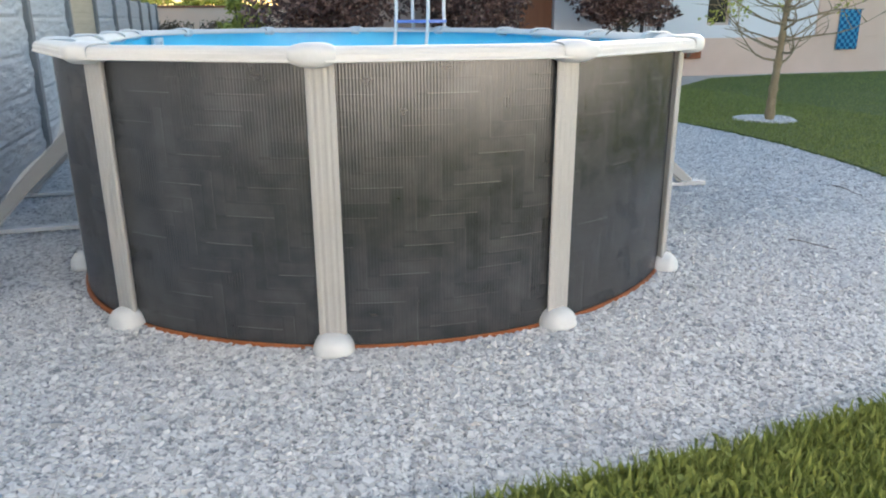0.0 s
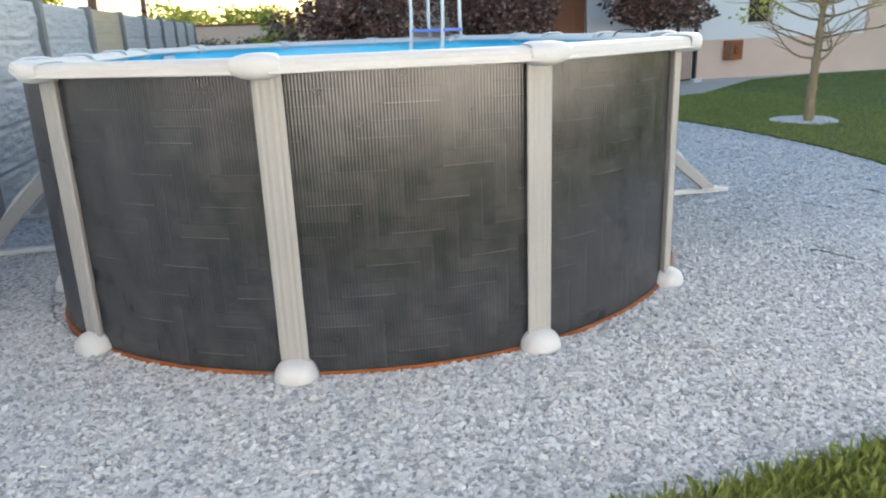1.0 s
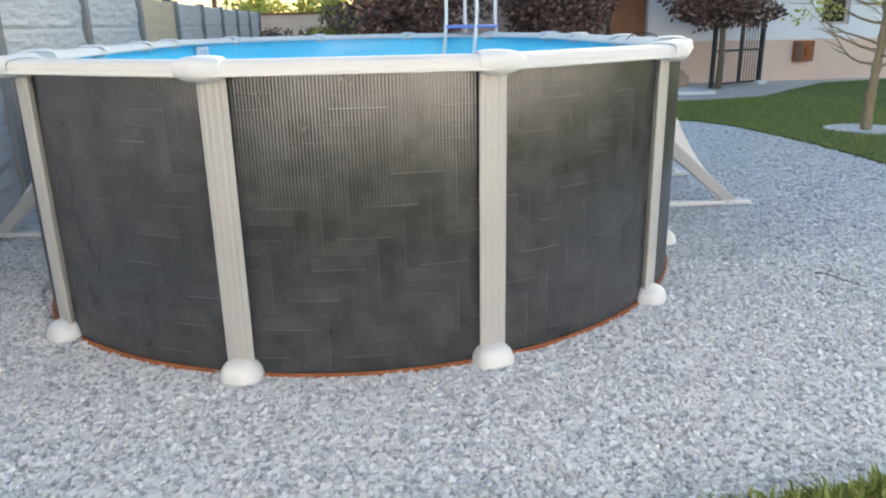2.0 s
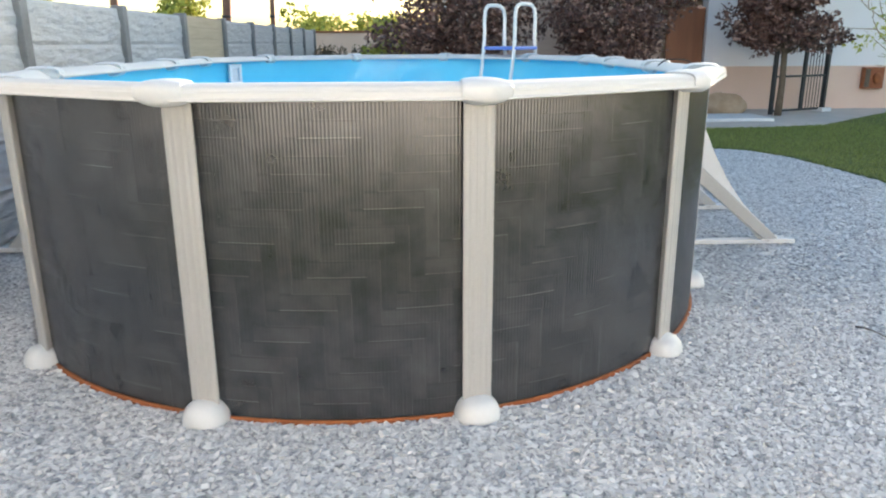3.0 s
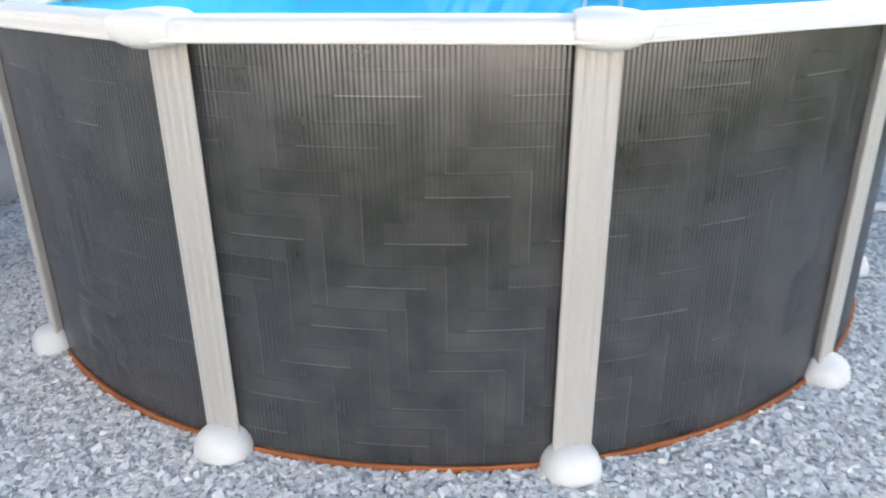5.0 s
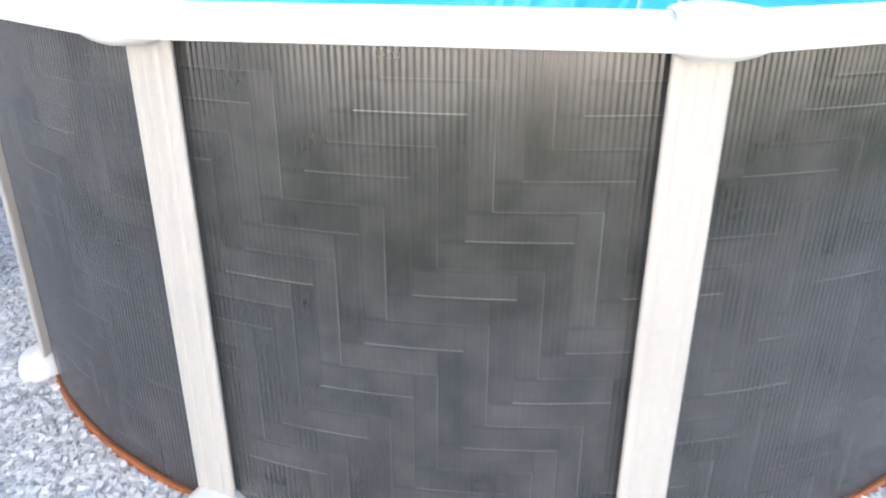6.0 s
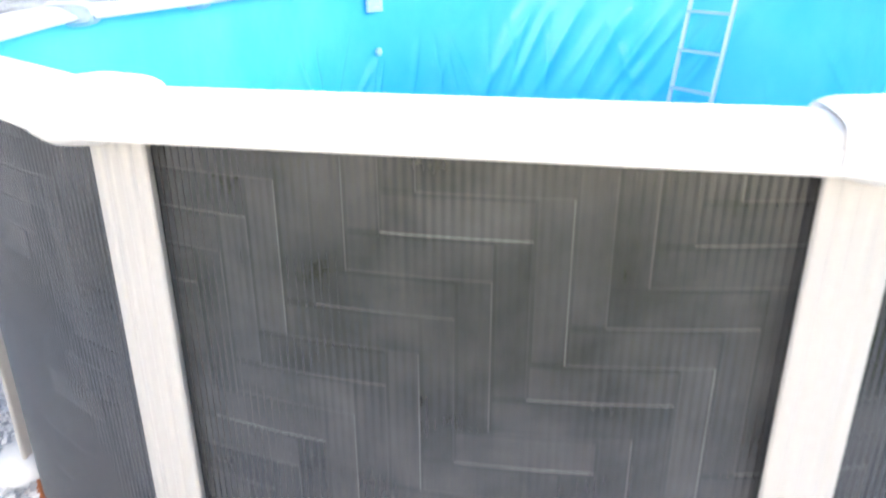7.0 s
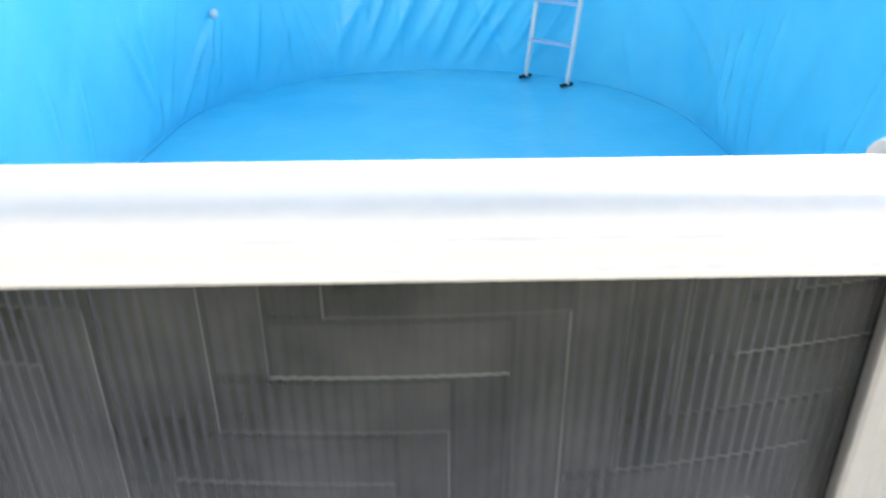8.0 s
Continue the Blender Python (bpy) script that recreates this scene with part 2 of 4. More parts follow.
def tube(pts, radii, n=8, bm=None, closed_ends=True):
    """A tapered tube through points."""
    bm = bm or bmesh.new()
    pts = [Vector(p) for p in pts]
    if not isinstance(radii, (list, tuple)):
        radii = [radii] * len(pts)
    rings, side = [], None
    for i, p in enumerate(pts):
        d = (pts[min(i + 1, len(pts) - 1)] - pts[max(i - 1, 0)]).normalized()
        if side is None:
            side = d.orthogonal().normalized()
        side = (side - d * side.dot(d)).normalized()
        other = d.cross(side)
        rings.append([bm.verts.new(p + radii[i] * (math.cos(2 * math.pi * a / n) * side + math.sin(2 * math.pi * a / n) * other)) for a in range(n)])
    for r0, r1 in zip(rings, rings[1:]):
        for a in range(n):
            bm.faces.new((r0[a], r0[(a + 1) % n], r1[(a + 1) % n], r1[a]))
    if closed_ends:
        bm.faces.new(rings[0][::-1]), bm.faces.new(rings[-1])
    return bm


def slab(outline, z0, z1):
    """A flat plate from a closed outline."""
    bm = bmesh.new()
    lo, hi = [bm.verts.new((x, y, z0)) for x, y in outline], [bm.verts.new((x, y, z1)) for x, y in outline]
    bm.faces.new(hi), bm.faces.new(lo[::-1])
    n = len(outline)
    for a in range(n):
        bm.faces.new((lo[a], lo[(a + 1) % n], hi[(a + 1) % n], hi[a]))
    return bm


def sweep(profile, stations):
    """Loft a closed profile of (out, up) through stations of (x, y, nx, ny, scale)."""
    bm = bmesh.new()
    rings = [[bm.verts.new((x + o * s * nx, y + o * s * ny, u)) for o, u in profile] for x, y, nx, ny, s in stations]
    n = len(profile)
    for r0, r1 in zip(rings, rings[1:]):
        for a in range(n):
            bm.faces.new((r0[a], r0[(a + 1) % n], r1[(a + 1) % n], r1[a]))
    bm.faces.new(rings[0][::-1]), bm.faces.new(rings[-1])
    return bm


def smoothed(points, steps=6, closed=False):
    """Catmull-Rom through points."""
    pts = [Vector(p) for p in points]
    out = []
    n = len(pts)
    for i in range(n if closed else n - 1):
        g = lambda q: pts[q % n] if closed else pts[max(0, min(n - 1, q))]
        p0, p1, p2, p3 = g(i - 1), g(i), g(i + 1), g(i + 2)
        for s_ in range(steps):
            t = s_ / steps
            out.append(0.5 * (2 * p1 + (p2 - p0) * t + (2 * p0 - 5 * p1 + 4 * p2 - p3) * t * t + (3 * p1 - p0 - 3 * p2 + p3) * t ** 3))
    if not closed:
        out.append(pts[-1])
    return out


# ---- plan of the pool: two half rounds joined by straight sides, axis along y ----
R_WALL, Y_FAR, WALL_TOP = 1.883, 2.35, 1.24
ARC = math.pi * R_WALL
LOOP = 2 * ARC + 2 * Y_FAR


SHIFT = 0.08


def oval(s, r=R_WALL):
    """Point and outward normal at arc length s of the wall line; s = 0 at the near tip, going towards +x.
    The straight sides and the far end sit a little towards +x of the near tip."""
    x, y, nx, ny = even_oval(s, r)
    k = min(1.0, max(0.0, (y + 1.35) / 1.35))
    k = k * k * (3 - 2 * k)
    return x * (1 - 0.028 * k) + SHIFT * k, y, nx, ny


def even_oval(s, r):
    s = s % LOOP
    if s < ARC / 2:
        a = s / R_WALL
        return r * math.sin(a), -r * math.cos(a), math.sin(a), -math.cos(a)
    s -= ARC / 2
    if s < Y_FAR:
        return r, s, 1.0, 0.0
    s -= Y_FAR
    if s < ARC:
        a = s / R_WALL
        return r * math.cos(a), Y_FAR + r * math.sin(a), math.cos(a), math.sin(a)
    s -= ARC
    if s < Y_FAR:
        return -r, Y_FAR - s, -1.0, 0.0
    s -= Y_FAR
    a = s / R_WALL
    return -r * math.cos(a), -r * math.sin(a), -math.cos(a), -math.sin(a)


def at_arc(deg):
    return radians(deg) * R_WALL


SIDE = ARC / 2
BRACE_Y = [0.61, 1.73]


def half_loop(near, far=(15.8, 48.5, 81.7)):
    return [at_arc(d) for d in near] + [SIDE + y for y in BRACE_Y] + [SIDE + Y_FAR + SIDE - at_arc(d) for d in reversed(far)]


POSTS = half_loop((15.85, 49.06, 81.7)) + [LOOP - s for s in reversed(half_loop((16.0, 48.2, 81.7)))]


# ---- ground ----
def edge_right(y):
    """Where gravel meets the lawn on the right."""
    ys = [-3.1, -2.4, -1.5, -0.5, 0.38, 1.02, 2.01, 3.02, 3.7, 4.57, 5.2, 5.5]
    xs = [3.0, 3.75, 4.2, 4.5, 4.72, 4.9, 5.06, 5.08, 5.03, 4.94, 4.7, 4.2]
    return float(np.interp(y, ys, xs))


def edge_front(x):
    return -3.04 + 0.05 * math.sin(x * 1.3) + 0.1 * max(0.0, x - 0.7)


bm = bmesh.new()
bmesh.ops.create_grid(bm, x_segments=1, y_segments=1, size=600, matrix=Matrix.Translation((0, 0, -0.05)))
tagged(part("ground", bm, M_TURF), "green turf ground reaching to the horizon", "ground", kind="structure")

rng = random.Random(4)
gravel_line = [(-2.95, -3.04)] + [(x, edge_front(x)) for x in np.linspace(-2.6, 3.1, 24)]
gravel_line += [(edge_right(y), y) for y in np.linspace(-2.9, 5.4, 40)] + [(3.6, 5.6), (2.0, 5.9), (-2.95, 5.9)]
gravel_bed = tagged(part("gravel_bed", slab(gravel_line, -0.05, -0.004), M_GRAVEL), "bed of white and grey marble gravel round the pool", "gravel", kind="structure")

lawn_line = [(x, edge_front(x) + rng.uniform(-0.012, 0.012)) for x in np.linspace(-2.9, 3.1, 70)]
lawn_line += [(edge_right(y) + rng.uniform(-0.015, 0.015), y) for y in np.linspace(-2.95, 5.4, 110)]
lawn_line += [(3.6, 5.6), (2.0, 5.9), (-2.9, 5.9), (-2.9, 7.5), (5.0, 7.65), (6.2, 7.75), (7.2, 8.0), (8.3, 9.0), (9.9, 10.4), (12, 10.9), (24, 11.2), (26, -9), (-2.9, -9)]
tagged(part("lawn", slab(lawn_line, -0.04, 0.025), M_TURF), "short green lawn with an uneven edge", "lawn", kind="structure")
path_line = [(-2.8, 7.5), (5.0, 7.65), (6.2, 7.75), (7.2, 8.0), (8.3, 9.0), (9.9, 10.4), (12, 10.9), (24, 11.2), (24, 11.5), (-2.8, 11.5)]
tagged(part("path", slab(path_line, -0.04, 0.012), M_PATH), "worn grey concrete path along the house", "path", kind="structure")
tagged(part("tree_ring", slab([(6.22 + 0.4 * math.cos(a) * (1 + 0.12 * math.sin(3 * a)), 3.86 + 0.42 * math.sin(a)) for a in np.linspace(0, 2 * math.pi, 28)[:-1]], 0.0, 0.045), M_GRAVEL), "ring of pale gravel in the lawn round the tree", "gravel", kind="structure")


def scatter(name, base, tris, spots, sizes, lift, mat, seed, label, category, tilt=3.14, squash=(1, 1, 1), soft_edges=False):
    """Many small pieces joined in one mesh: base points, triangles, spots on the ground."""
    g = np.random.default_rng(seed)
    n, k = len(spots), len(base)
    ang = g.uniform(0, 2 * math.pi, n)
    ta, tb = g.uniform(-tilt, tilt, n), g.uniform(-tilt, tilt, n)
    p = np.repeat(np.asarray(base)[None], n, 0) * (1 + g.uniform(-0.32, 0.32, (n, k, 3)))
    p = p * g.uniform(0.65, 1.25, (n, 1, 3)) * np.asarray(squash)
    for axes, a in (((1, 2), ta), ((0, 2), tb), ((0, 1), ang)):
        c_, s_ = np.cos(a)[:, None], np.sin(a)[:, None]
        u, w = p[..., axes[0]].copy(), p[..., axes[1]].copy()
        p[..., axes[0]], p[..., axes[1]] = c_ * u - s_ * w, s_ * u + c_ * w
    p = p * np.asarray(sizes)[:, None, None]
    p[..., 0] += spots[:, 0, None]
    p[..., 1] += spots[:, 1, None]
    p[..., 2] += spots[:, 2, None] + lift
    f = (np.asarray(tris)[None] + (np.arange(n) * k)[:, None, None]).reshape(-1, 3)
    me = bpy.data.meshes.new(name)
    me.from_pydata(p.reshape(-1, 3).tolist(), [], f.tolist())
    me.materials.append(mat)
    if soft_edges:
        me.polygons.foreach_set("use_smooth", [True] * len(me.polygons))
    return tagged(new(name, me), label, category, kind="stuff")


CHIP = np.array([(x, y, z) for x in (-1, 1) for y in (-1, 1) for z in (-1, 1)]) * 0.5
CHIP_T = [(0, 1, 3), (0, 3, 2), (4, 6, 7), (4, 7, 5), (0, 4, 5), (0, 5, 1), (2, 3, 7), (2, 7, 6), (0, 2, 6), (0, 6, 4), (1, 5, 7), (1, 7, 3)]


def on_gravel(x, y):
    in_pool = np.where(y < 0, np.hypot(x, y), np.where(y > Y_FAR, np.hypot(x, y - Y_FAR), np.abs(x))) < R_WALL + 0.015
    right = np.interp(y, [-3.1, -2.4, -1.5, -0.5, 0.38, 1.02, 2.01, 3.02, 3.7, 4.57, 5.2, 5.5], [3.0, 3.75, 4.2, 4.5, 4.72, 4.9, 5.06, 5.08, 5.03, 4.94, 4.7, 4.2])
    return ~in_pool & (x < right) & (x > -2.72) & (y > -3.04 + 0.05 * np.sin(x * 1.3) + 0.1 * np.maximum(0, x - 0.7)) & (y < 5.5)


def jittered(x0, x1, y0, y1, step, seed):
    g = np.random.default_rng(seed)
    xs, ys = np.meshgrid(np.arange(x0, x1, step), np.arange(y0, y1, step))
    x = xs.ravel() + g.uniform(-0.55, 0.55, xs.size) * step
    y = ys.ravel() + g.uniform(-0.55, 0.55, xs.size) * step
    ok = on_gravel(x, y)
    return np.stack([x[ok], y[ok], g.uniform(-0.004, 0.006, ok.sum())], 1)


near = jittered(-2.74, 3.2, -3.15, -0.6, 0.0108, 1)
g = np.random.default_rng(2)
scatter("gravel", CHIP, CHIP_T, near, np.clip(g.lognormal(0, 0.3, len(near)), 0.55, 2.0) * 0.0128, 0.002, M_CHIP, 3, "loose white and grey marble chips near the pool end", "gravel", 0.45, (1.2, 0.9, 0.72))
STONE = np.array([(1, 0, 0), (-1, 0, 0), (0, 1, 0), (0, -1, 0), (0, 0, 1), (0, 0, -1)]) * 0.62
STONE_T = [(0, 2, 4), (2, 1, 4), (1, 3, 4), (3, 0, 4), (2, 0, 5), (1, 2, 5), (3, 1, 5), (0, 3, 5)]
far = np.concatenate([jittered(3.2, 5.3, -3.1, -0.6, 0.015, 5), jittered(1.8, 5.3, -0.6, 5.5, 0.0165, 15), jittered(-2.74, -1.8, -0.6, 4.5, 0.0165, 6)])
scatter("gravel", STONE, STONE_T, far, np.clip(g.lognormal(0, 0.3, len(far)), 0.55, 2.0) * 0.0185, 0.002, M_CHIP, 7, "loose white and grey marble chips along the pool sides", "gravel", 0.3, (1.25, 1.05, 0.36))

BLADE = np.array([(-0.05, 0, 0), (0.05, 0, 0), (0.02, 0.14, 0.6), (0.0, 0.42, 1.0)])
BLADE_T = [(0, 1, 2), (0, 2, 3)]


def lawn_spots(n, x0, x1, y0, y1, seed, keep):
    g_ = np.random.default_rng(seed)
    x, y = g_.uniform(x0, x1, n), g_.uniform(y0, y1, n)
    ok = keep(x, y)
    return np.stack([x[ok], y[ok], np.full(ok.sum(), 0.015)], 1)


def right_of(x, y):
    e = np.interp(y, [-3.1, -2.4, -1.5, -0.5, 0.38, 1.02, 2.01, 3.02, 3.7, 4.57, 5.2, 5.5, 5.7], [3.0, 3.75, 4.2, 4.5, 4.72, 4.9, 5.06, 5.08, 5.03, 4.94, 4.7, 4.2, 3.2])
    return (x > e - 0.02) & (np.hypot(x - 6.22, y - 3.86) > 0.42) & (y < np.interp(x, [3, 5, 6.2, 7.2, 8.3, 9.9, 12, 24], [7.6, 7.65, 7.75, 8, 9, 10.4, 10.9, 11.2]))


def front_lawn(x, y):
    g_ = np.random.default_rng(77)
    fade = np.clip((y + 6.5) / 2.8, 0, 1) * np.clip((6.0 - x) / 2.5, 0, 1) * np.clip((x + 4.5) / 3, 0, 1)
    return (y < -3.02 + 0.05 * np.sin(x * 1.3) + 0.1 * np.maximum(0, x - 0.7)) & (g_.uniform(0, 1, len(x)) < fade)


def edge_lawn(x, y):
    """Thicker grass along the gravel, thinning out away from it."""
    g_ = np.random.default_rng(78)
    fade = np.clip((y + 4.3) / 1.2, 0, 1) * np.clip((4.6 - x) / 1.4, 0, 1) * np.clip((x + 1.5) / 1.4, 0, 1)
    return front_lawn(x, y) & (g_.uniform(0, 1, len(x)) < fade)


spots = np.concatenate([lawn_spots(90000, -4.5, 6.0, -6.5, -2.6, 8, front_lawn), lawn_spots(190000, -1.5, 4.6, -4.3, -2.6, 18, edge_lawn)])
scatter("grass", BLADE, BLADE_T, spots, np.random.default_rng(9).uniform(0.035, 0.075, len(spots)), 0, M_BLADE, 10, "fresh green grass blades at the gravel edge", "grass", 0.5)
spots = np.concatenate([lawn_spots(60000, 4.0, 8.0, -1.5, 8.2, 11, right_of), lawn_spots(50000, 8.0, 18.0, -1.0, 11.2, 12, right_of)])
scatter("grass", BLADE * np.array([1.8, 1, 1]), BLADE_T, spots, np.random.default_rng(13).uniform(0.028, 0.052, len(spots)), 0, M_BLADE, 14, "short green lawn grass beside the house", "grass", 0.5)

# ---- the pool ----
pool = thing("above_ground_pool", "oval above-ground steel pool with grey plank-print wall and ivory posts", "swimming pool")


def pool_wall():
    """Corrugated steel sheet: fine upright ribs all round, with its arc length as UV."""
    per, n = 6, round(LOOP / 0.01348) * 6
    verts, uvs = [], []
    for i in range(n + 1):
        s = LOOP * i / n
        x, y, nx, ny = oval(s)
        o = 0.0008 * math.sin(2 * math.pi * i / per)
        for z in (0.006, WALL_TOP):
            verts.append((x + o * nx, y + o * ny, z))
            uvs.append(((s if s < LOOP / 2 else s - LOOP), z))
    faces = [(2 * i, 2 * i + 2, 2 * i + 3, 2 * i + 1) for i in range(n)]
    me = bpy.data.meshes.new("wall")
    me.from_pydata(verts, [], faces)
    lay = me.uv_layers.new(name="arc")
    for lp in me.loops:
        lay.data[lp.index].uv = uvs[lp.vertex_index]
    return linked("wall", me, M_PRINT, pool, "dark grey corrugated steel wall printed with herringbone wood planks", True)


pool_wall()
stations = [(*oval(LOOP * i / 240), 1.0) for i in range(241)]
part("bottom_rail", sweep([(-0.012, -0.01), (0.016, -0.01), (0.016, 0.012), (0.011, 0.015), (0.01, 0.021), (0.004, 0.021), (-0.012, 0.015)], stations), M_RUST, pool, "rust-orange bottom track")


LEFT_TURN = SIDE + Y_FAR + ARC * 0.62
fold_rng = random.Random(17)
FOLDS = [(LEFT_TURN - 0.24 * i + fold_rng.uniform(-0.04, 0.04), 0.55 + fold_rng.uniform(-0.1, 0.15), fold_rng.uniform(0.05, 0.085), fold_rng.uniform(0.05, 0.085), fold_rng.uniform(0.05, 0.2), fold_rng.uniform(0.95, 1.2)) for i in range(9)]
FOLDS += [(LEFT_TURN + 0.5 + 0.22 * i, -0.5 + 0.35 * i, 0.04, 0.035, 0.1, 0.8) for i in range(3)]
FOLDS += [(SIDE + 1.5 + 0.2 * i, 0.2 - 0.08 * i, 0.028, 0.032, 0.1, 0.95 - 0.1 * i) for i in range(4)]
JET_S = SIDE + Y_FAR + R_WALL * (math.pi - math.atan2(0.77, 1.61))
FOLDS += [(JET_S + 0.02, 0.45, 0.028, 0.05, 0.05, 0.69), (JET_S + 0.05, 0.95, 0.03, 0.045, 0.05, 0.68), (JET_S - 0.06, 0.3, 0.03, 0.04, 0.1, 0.66)]
FOLDS += [(SIDE + Y_FAR + 0.2, -1.6, 0.03, 0.02, 0.3, 1.1)]
FOLDS += [(fold_rng.uniform(0, LOOP), fold_rng.uniform(-0.6, 0.6), fold_rng.uniform(0.03, 0.06), fold_rng.uniform(0.012, 0.03), 0.08, fold_rng.uniform(0.5, 1.1)) for i in range(26)]


def liner():
    """The blue bag: wall, cove and floor, pulled into slanting folds."""
    n, rows = 960, 44
    bm = bmesh.new()
    rings = []
    for j in range(rows + 1):
        f = j / rows
        ring = []
        for i in range(n):
            s = LOOP * i / n
            if f < 0.72:
                z, r = 1.25 - (1.25 - 0.045) * f / 0.72, R_WALL - 0.02
            else:
                a = (f - 0.72) / 0.28 * math.pi / 2
                z, r = 0.045 - 0.015 * math.sin(a), R_WALL - 0.02 - 0.015 * (1 - math.cos(a))
            x, y, nx, ny = oval(s, r)
            w = math.sin(math.pi * min(1.0, f / 0.95)) ** 0.6 if f < 0.95 else 0.0
            fold = 0.02 * abs(noise.noise(Vector((s * 2.2 + z * 1.4, z * 0.3, 7.0)))) + 0.006 * noise.noise(Vector((s * 7 + z * 6, z, 1.0)))
            for c0, k, wd, amp, z0, z1 in FOLDS:
                q = (s - c0 + k * (z - 0.6)) / wd
                if abs(q) < 3 and z0 < z < z1:
                    fold += amp * math.exp(-abs(q) ** 1.6) * math.sin(math.pi * (z - z0) / (z1 - z0)) ** 0.7
            d = fold * w
            ring.append(bm.verts.new((x - d * nx, y - d * ny, z)))
        rings.append(ring)
    for r0, r1 in zip(rings, rings[1:]):
        for i in range(n):
            bm.faces.new((r0[i], r0[(i + 1) % n], r1[(i + 1) % n], r1[i]))
    mid = [[bm.verts.new(((v_.co.x - SHIFT) * k + SHIFT, (v_.co.y - Y_FAR / 2) * k + Y_FAR / 2, up + 0.006 * noise.noise(Vector((v_.co.x * k * 2, v_.co.y * k * 2, 5.0))))) for v_ in rings[-1]] for k, up in ((0.996, 0.036), (0.986, 0.056), (0.96, 0.07), (0.8, 0.07), (0.6, 0.07), (0.4, 0.07), (0.2, 0.07))]
    for r0, r1 in zip([rings[-1]] + mid, mid):
        for i in range(n):
            bm.faces.new((r0[i], r0[(i + 1) % n], r1[(i + 1) % n], r1[i]))
    bm.faces.new(mid[-1])
    return part("liner", bm, M_LINER, pool, "bright blue wrinkled vinyl liner", True)


liner()

# half of the fluted front, from the wall out: a folded return, a rounded edge, then three shallow flutes
HALF_POST = [(0.040, 0.0), (0.049, 0.012), (0.0575, 0.022), (0.059, 0.027), (0.056, 0.0315), (0.049, 0.0335), (0.040, 0.0345), (0.037, 0.0341), (0.0345, 0.0327), (0.030, 0.0321), (0.0255, 0.0327), (0.023, 0.0341), (0.019, 0.0353), (0.013, 0.0356), (0.0105, 0.0352), (0.0085, 0.0343), (0.004, 0.034)]
POST_PROFILE = [(-x, y) for x, y in HALF_POST] + [(x, y) for x, y in reversed(HALF_POST)]


def post_mesh():
    bm = bmesh.new()
    rings = [[bm.verts.new((x, -y, z)) for x, y in POST_PROFILE] for z in (0.05, 1.222)]
    n = len(POST_PROFILE)
    for a in range(n):
        bm.faces.new((rings[0][a], rings[0][(a + 1) % n], rings[1][(a + 1) % n], rings[1][a]))
    bm.faces.new(rings[0][::-1]), bm.faces.new(rings[1])
    return bm


def blob(cx, cy, cz, rx, ry, rz, px=2.4, pz=2.6, n=20, rows=12, low=-1.0):
    """A rounded block: superellipsoid cut below at low."""
    bm = bmesh.new()
    sp = lambda a, p: math.copysign(abs(a) ** (2 / p), a)
    rings = []
    b0 = math.asin(max(-1.0, low)) if low > -1 else -math.pi / 2 + 0.08
    for j in range(rows + 1):
        b = b0 + (math.pi / 2 - 0.05 - b0) * j / rows
        c_, s_ = sp(math.cos(b), pz), sp(math.sin(b), pz)
        rings.append([bm.verts.new((cx + rx * c_ * sp(math.cos(2 * math.pi * i / n), px), cy + ry * c_ * sp(math.sin(2 * math.pi * i / n), px), cz + rz * s_)) for i in range(n)])
    for r0, r1 in zip(rings, rings[1:]):
        for i in range(n):
            bm.faces.new((r0[i], r0[(i + 1) % n], r1[(i + 1) % n], r1[i]))
    bm.faces.new(rings[0][::-1]), bm.faces.new(rings[-1])
    return bm


def cap_mesh():
    """Moulded joint cover: a bent hollow sleeve over two rail ends, fullest in the middle, open at its ends."""
    bm = bmesh.new()
    sp = lambda a, p: math.copysign(abs(a) ** (2 / p), a)
    half = [(0.0, 1.0, 1.0), (0.03, 0.998, 0.99), (0.057, 0.985, 0.955), (0.08, 0.96, 0.89), (0.094, 0.94, 0.81), (0.102, 0.925, 0.75), (0.105, 0.915, 0.71), (0.1045, 0.905, 0.69), (0.099, 0.905, 0.69)]
    line = [(-x, k, kz) for x, k, kz in reversed(half[1:])] + half
    n, rings = 36, []
    for x, k, kz in line:
        ring = []
        for i in range(n):
            c_, s_ = sp(math.cos(2 * math.pi * i / n), 3.4), sp(math.sin(2 * math.pi * i / n), 2.9)
            ring.append(bm.verts.new((x * (0.65 - 0.23 * c_), -0.046 + 0.2 * abs(x) + 0.092 * k * c_, 1.2525 + 0.047 * kz * s_ + 0.01 * (1 - kz))))
        rings.append(ring)
    for r0, r1 in zip(rings, rings[1:]):
        for i in range(n):
            bm.faces.new((r0[i], r0[(i + 1) % n], r1[(i + 1) % n], r1[i]))
    bm.faces.new(rings[0][::-1]), bm.faces.new(rings[-1])
    return bm


def foot_mesh():
    bm = blob(0, -0.03, 0.0, 0.09, 0.085, 0.094, 2.4, 2.5, 24, 9, 0.0)
    for v_ in bm.verts:
        v_.co.y = min(v_.co.y, 0.008)
    return bm


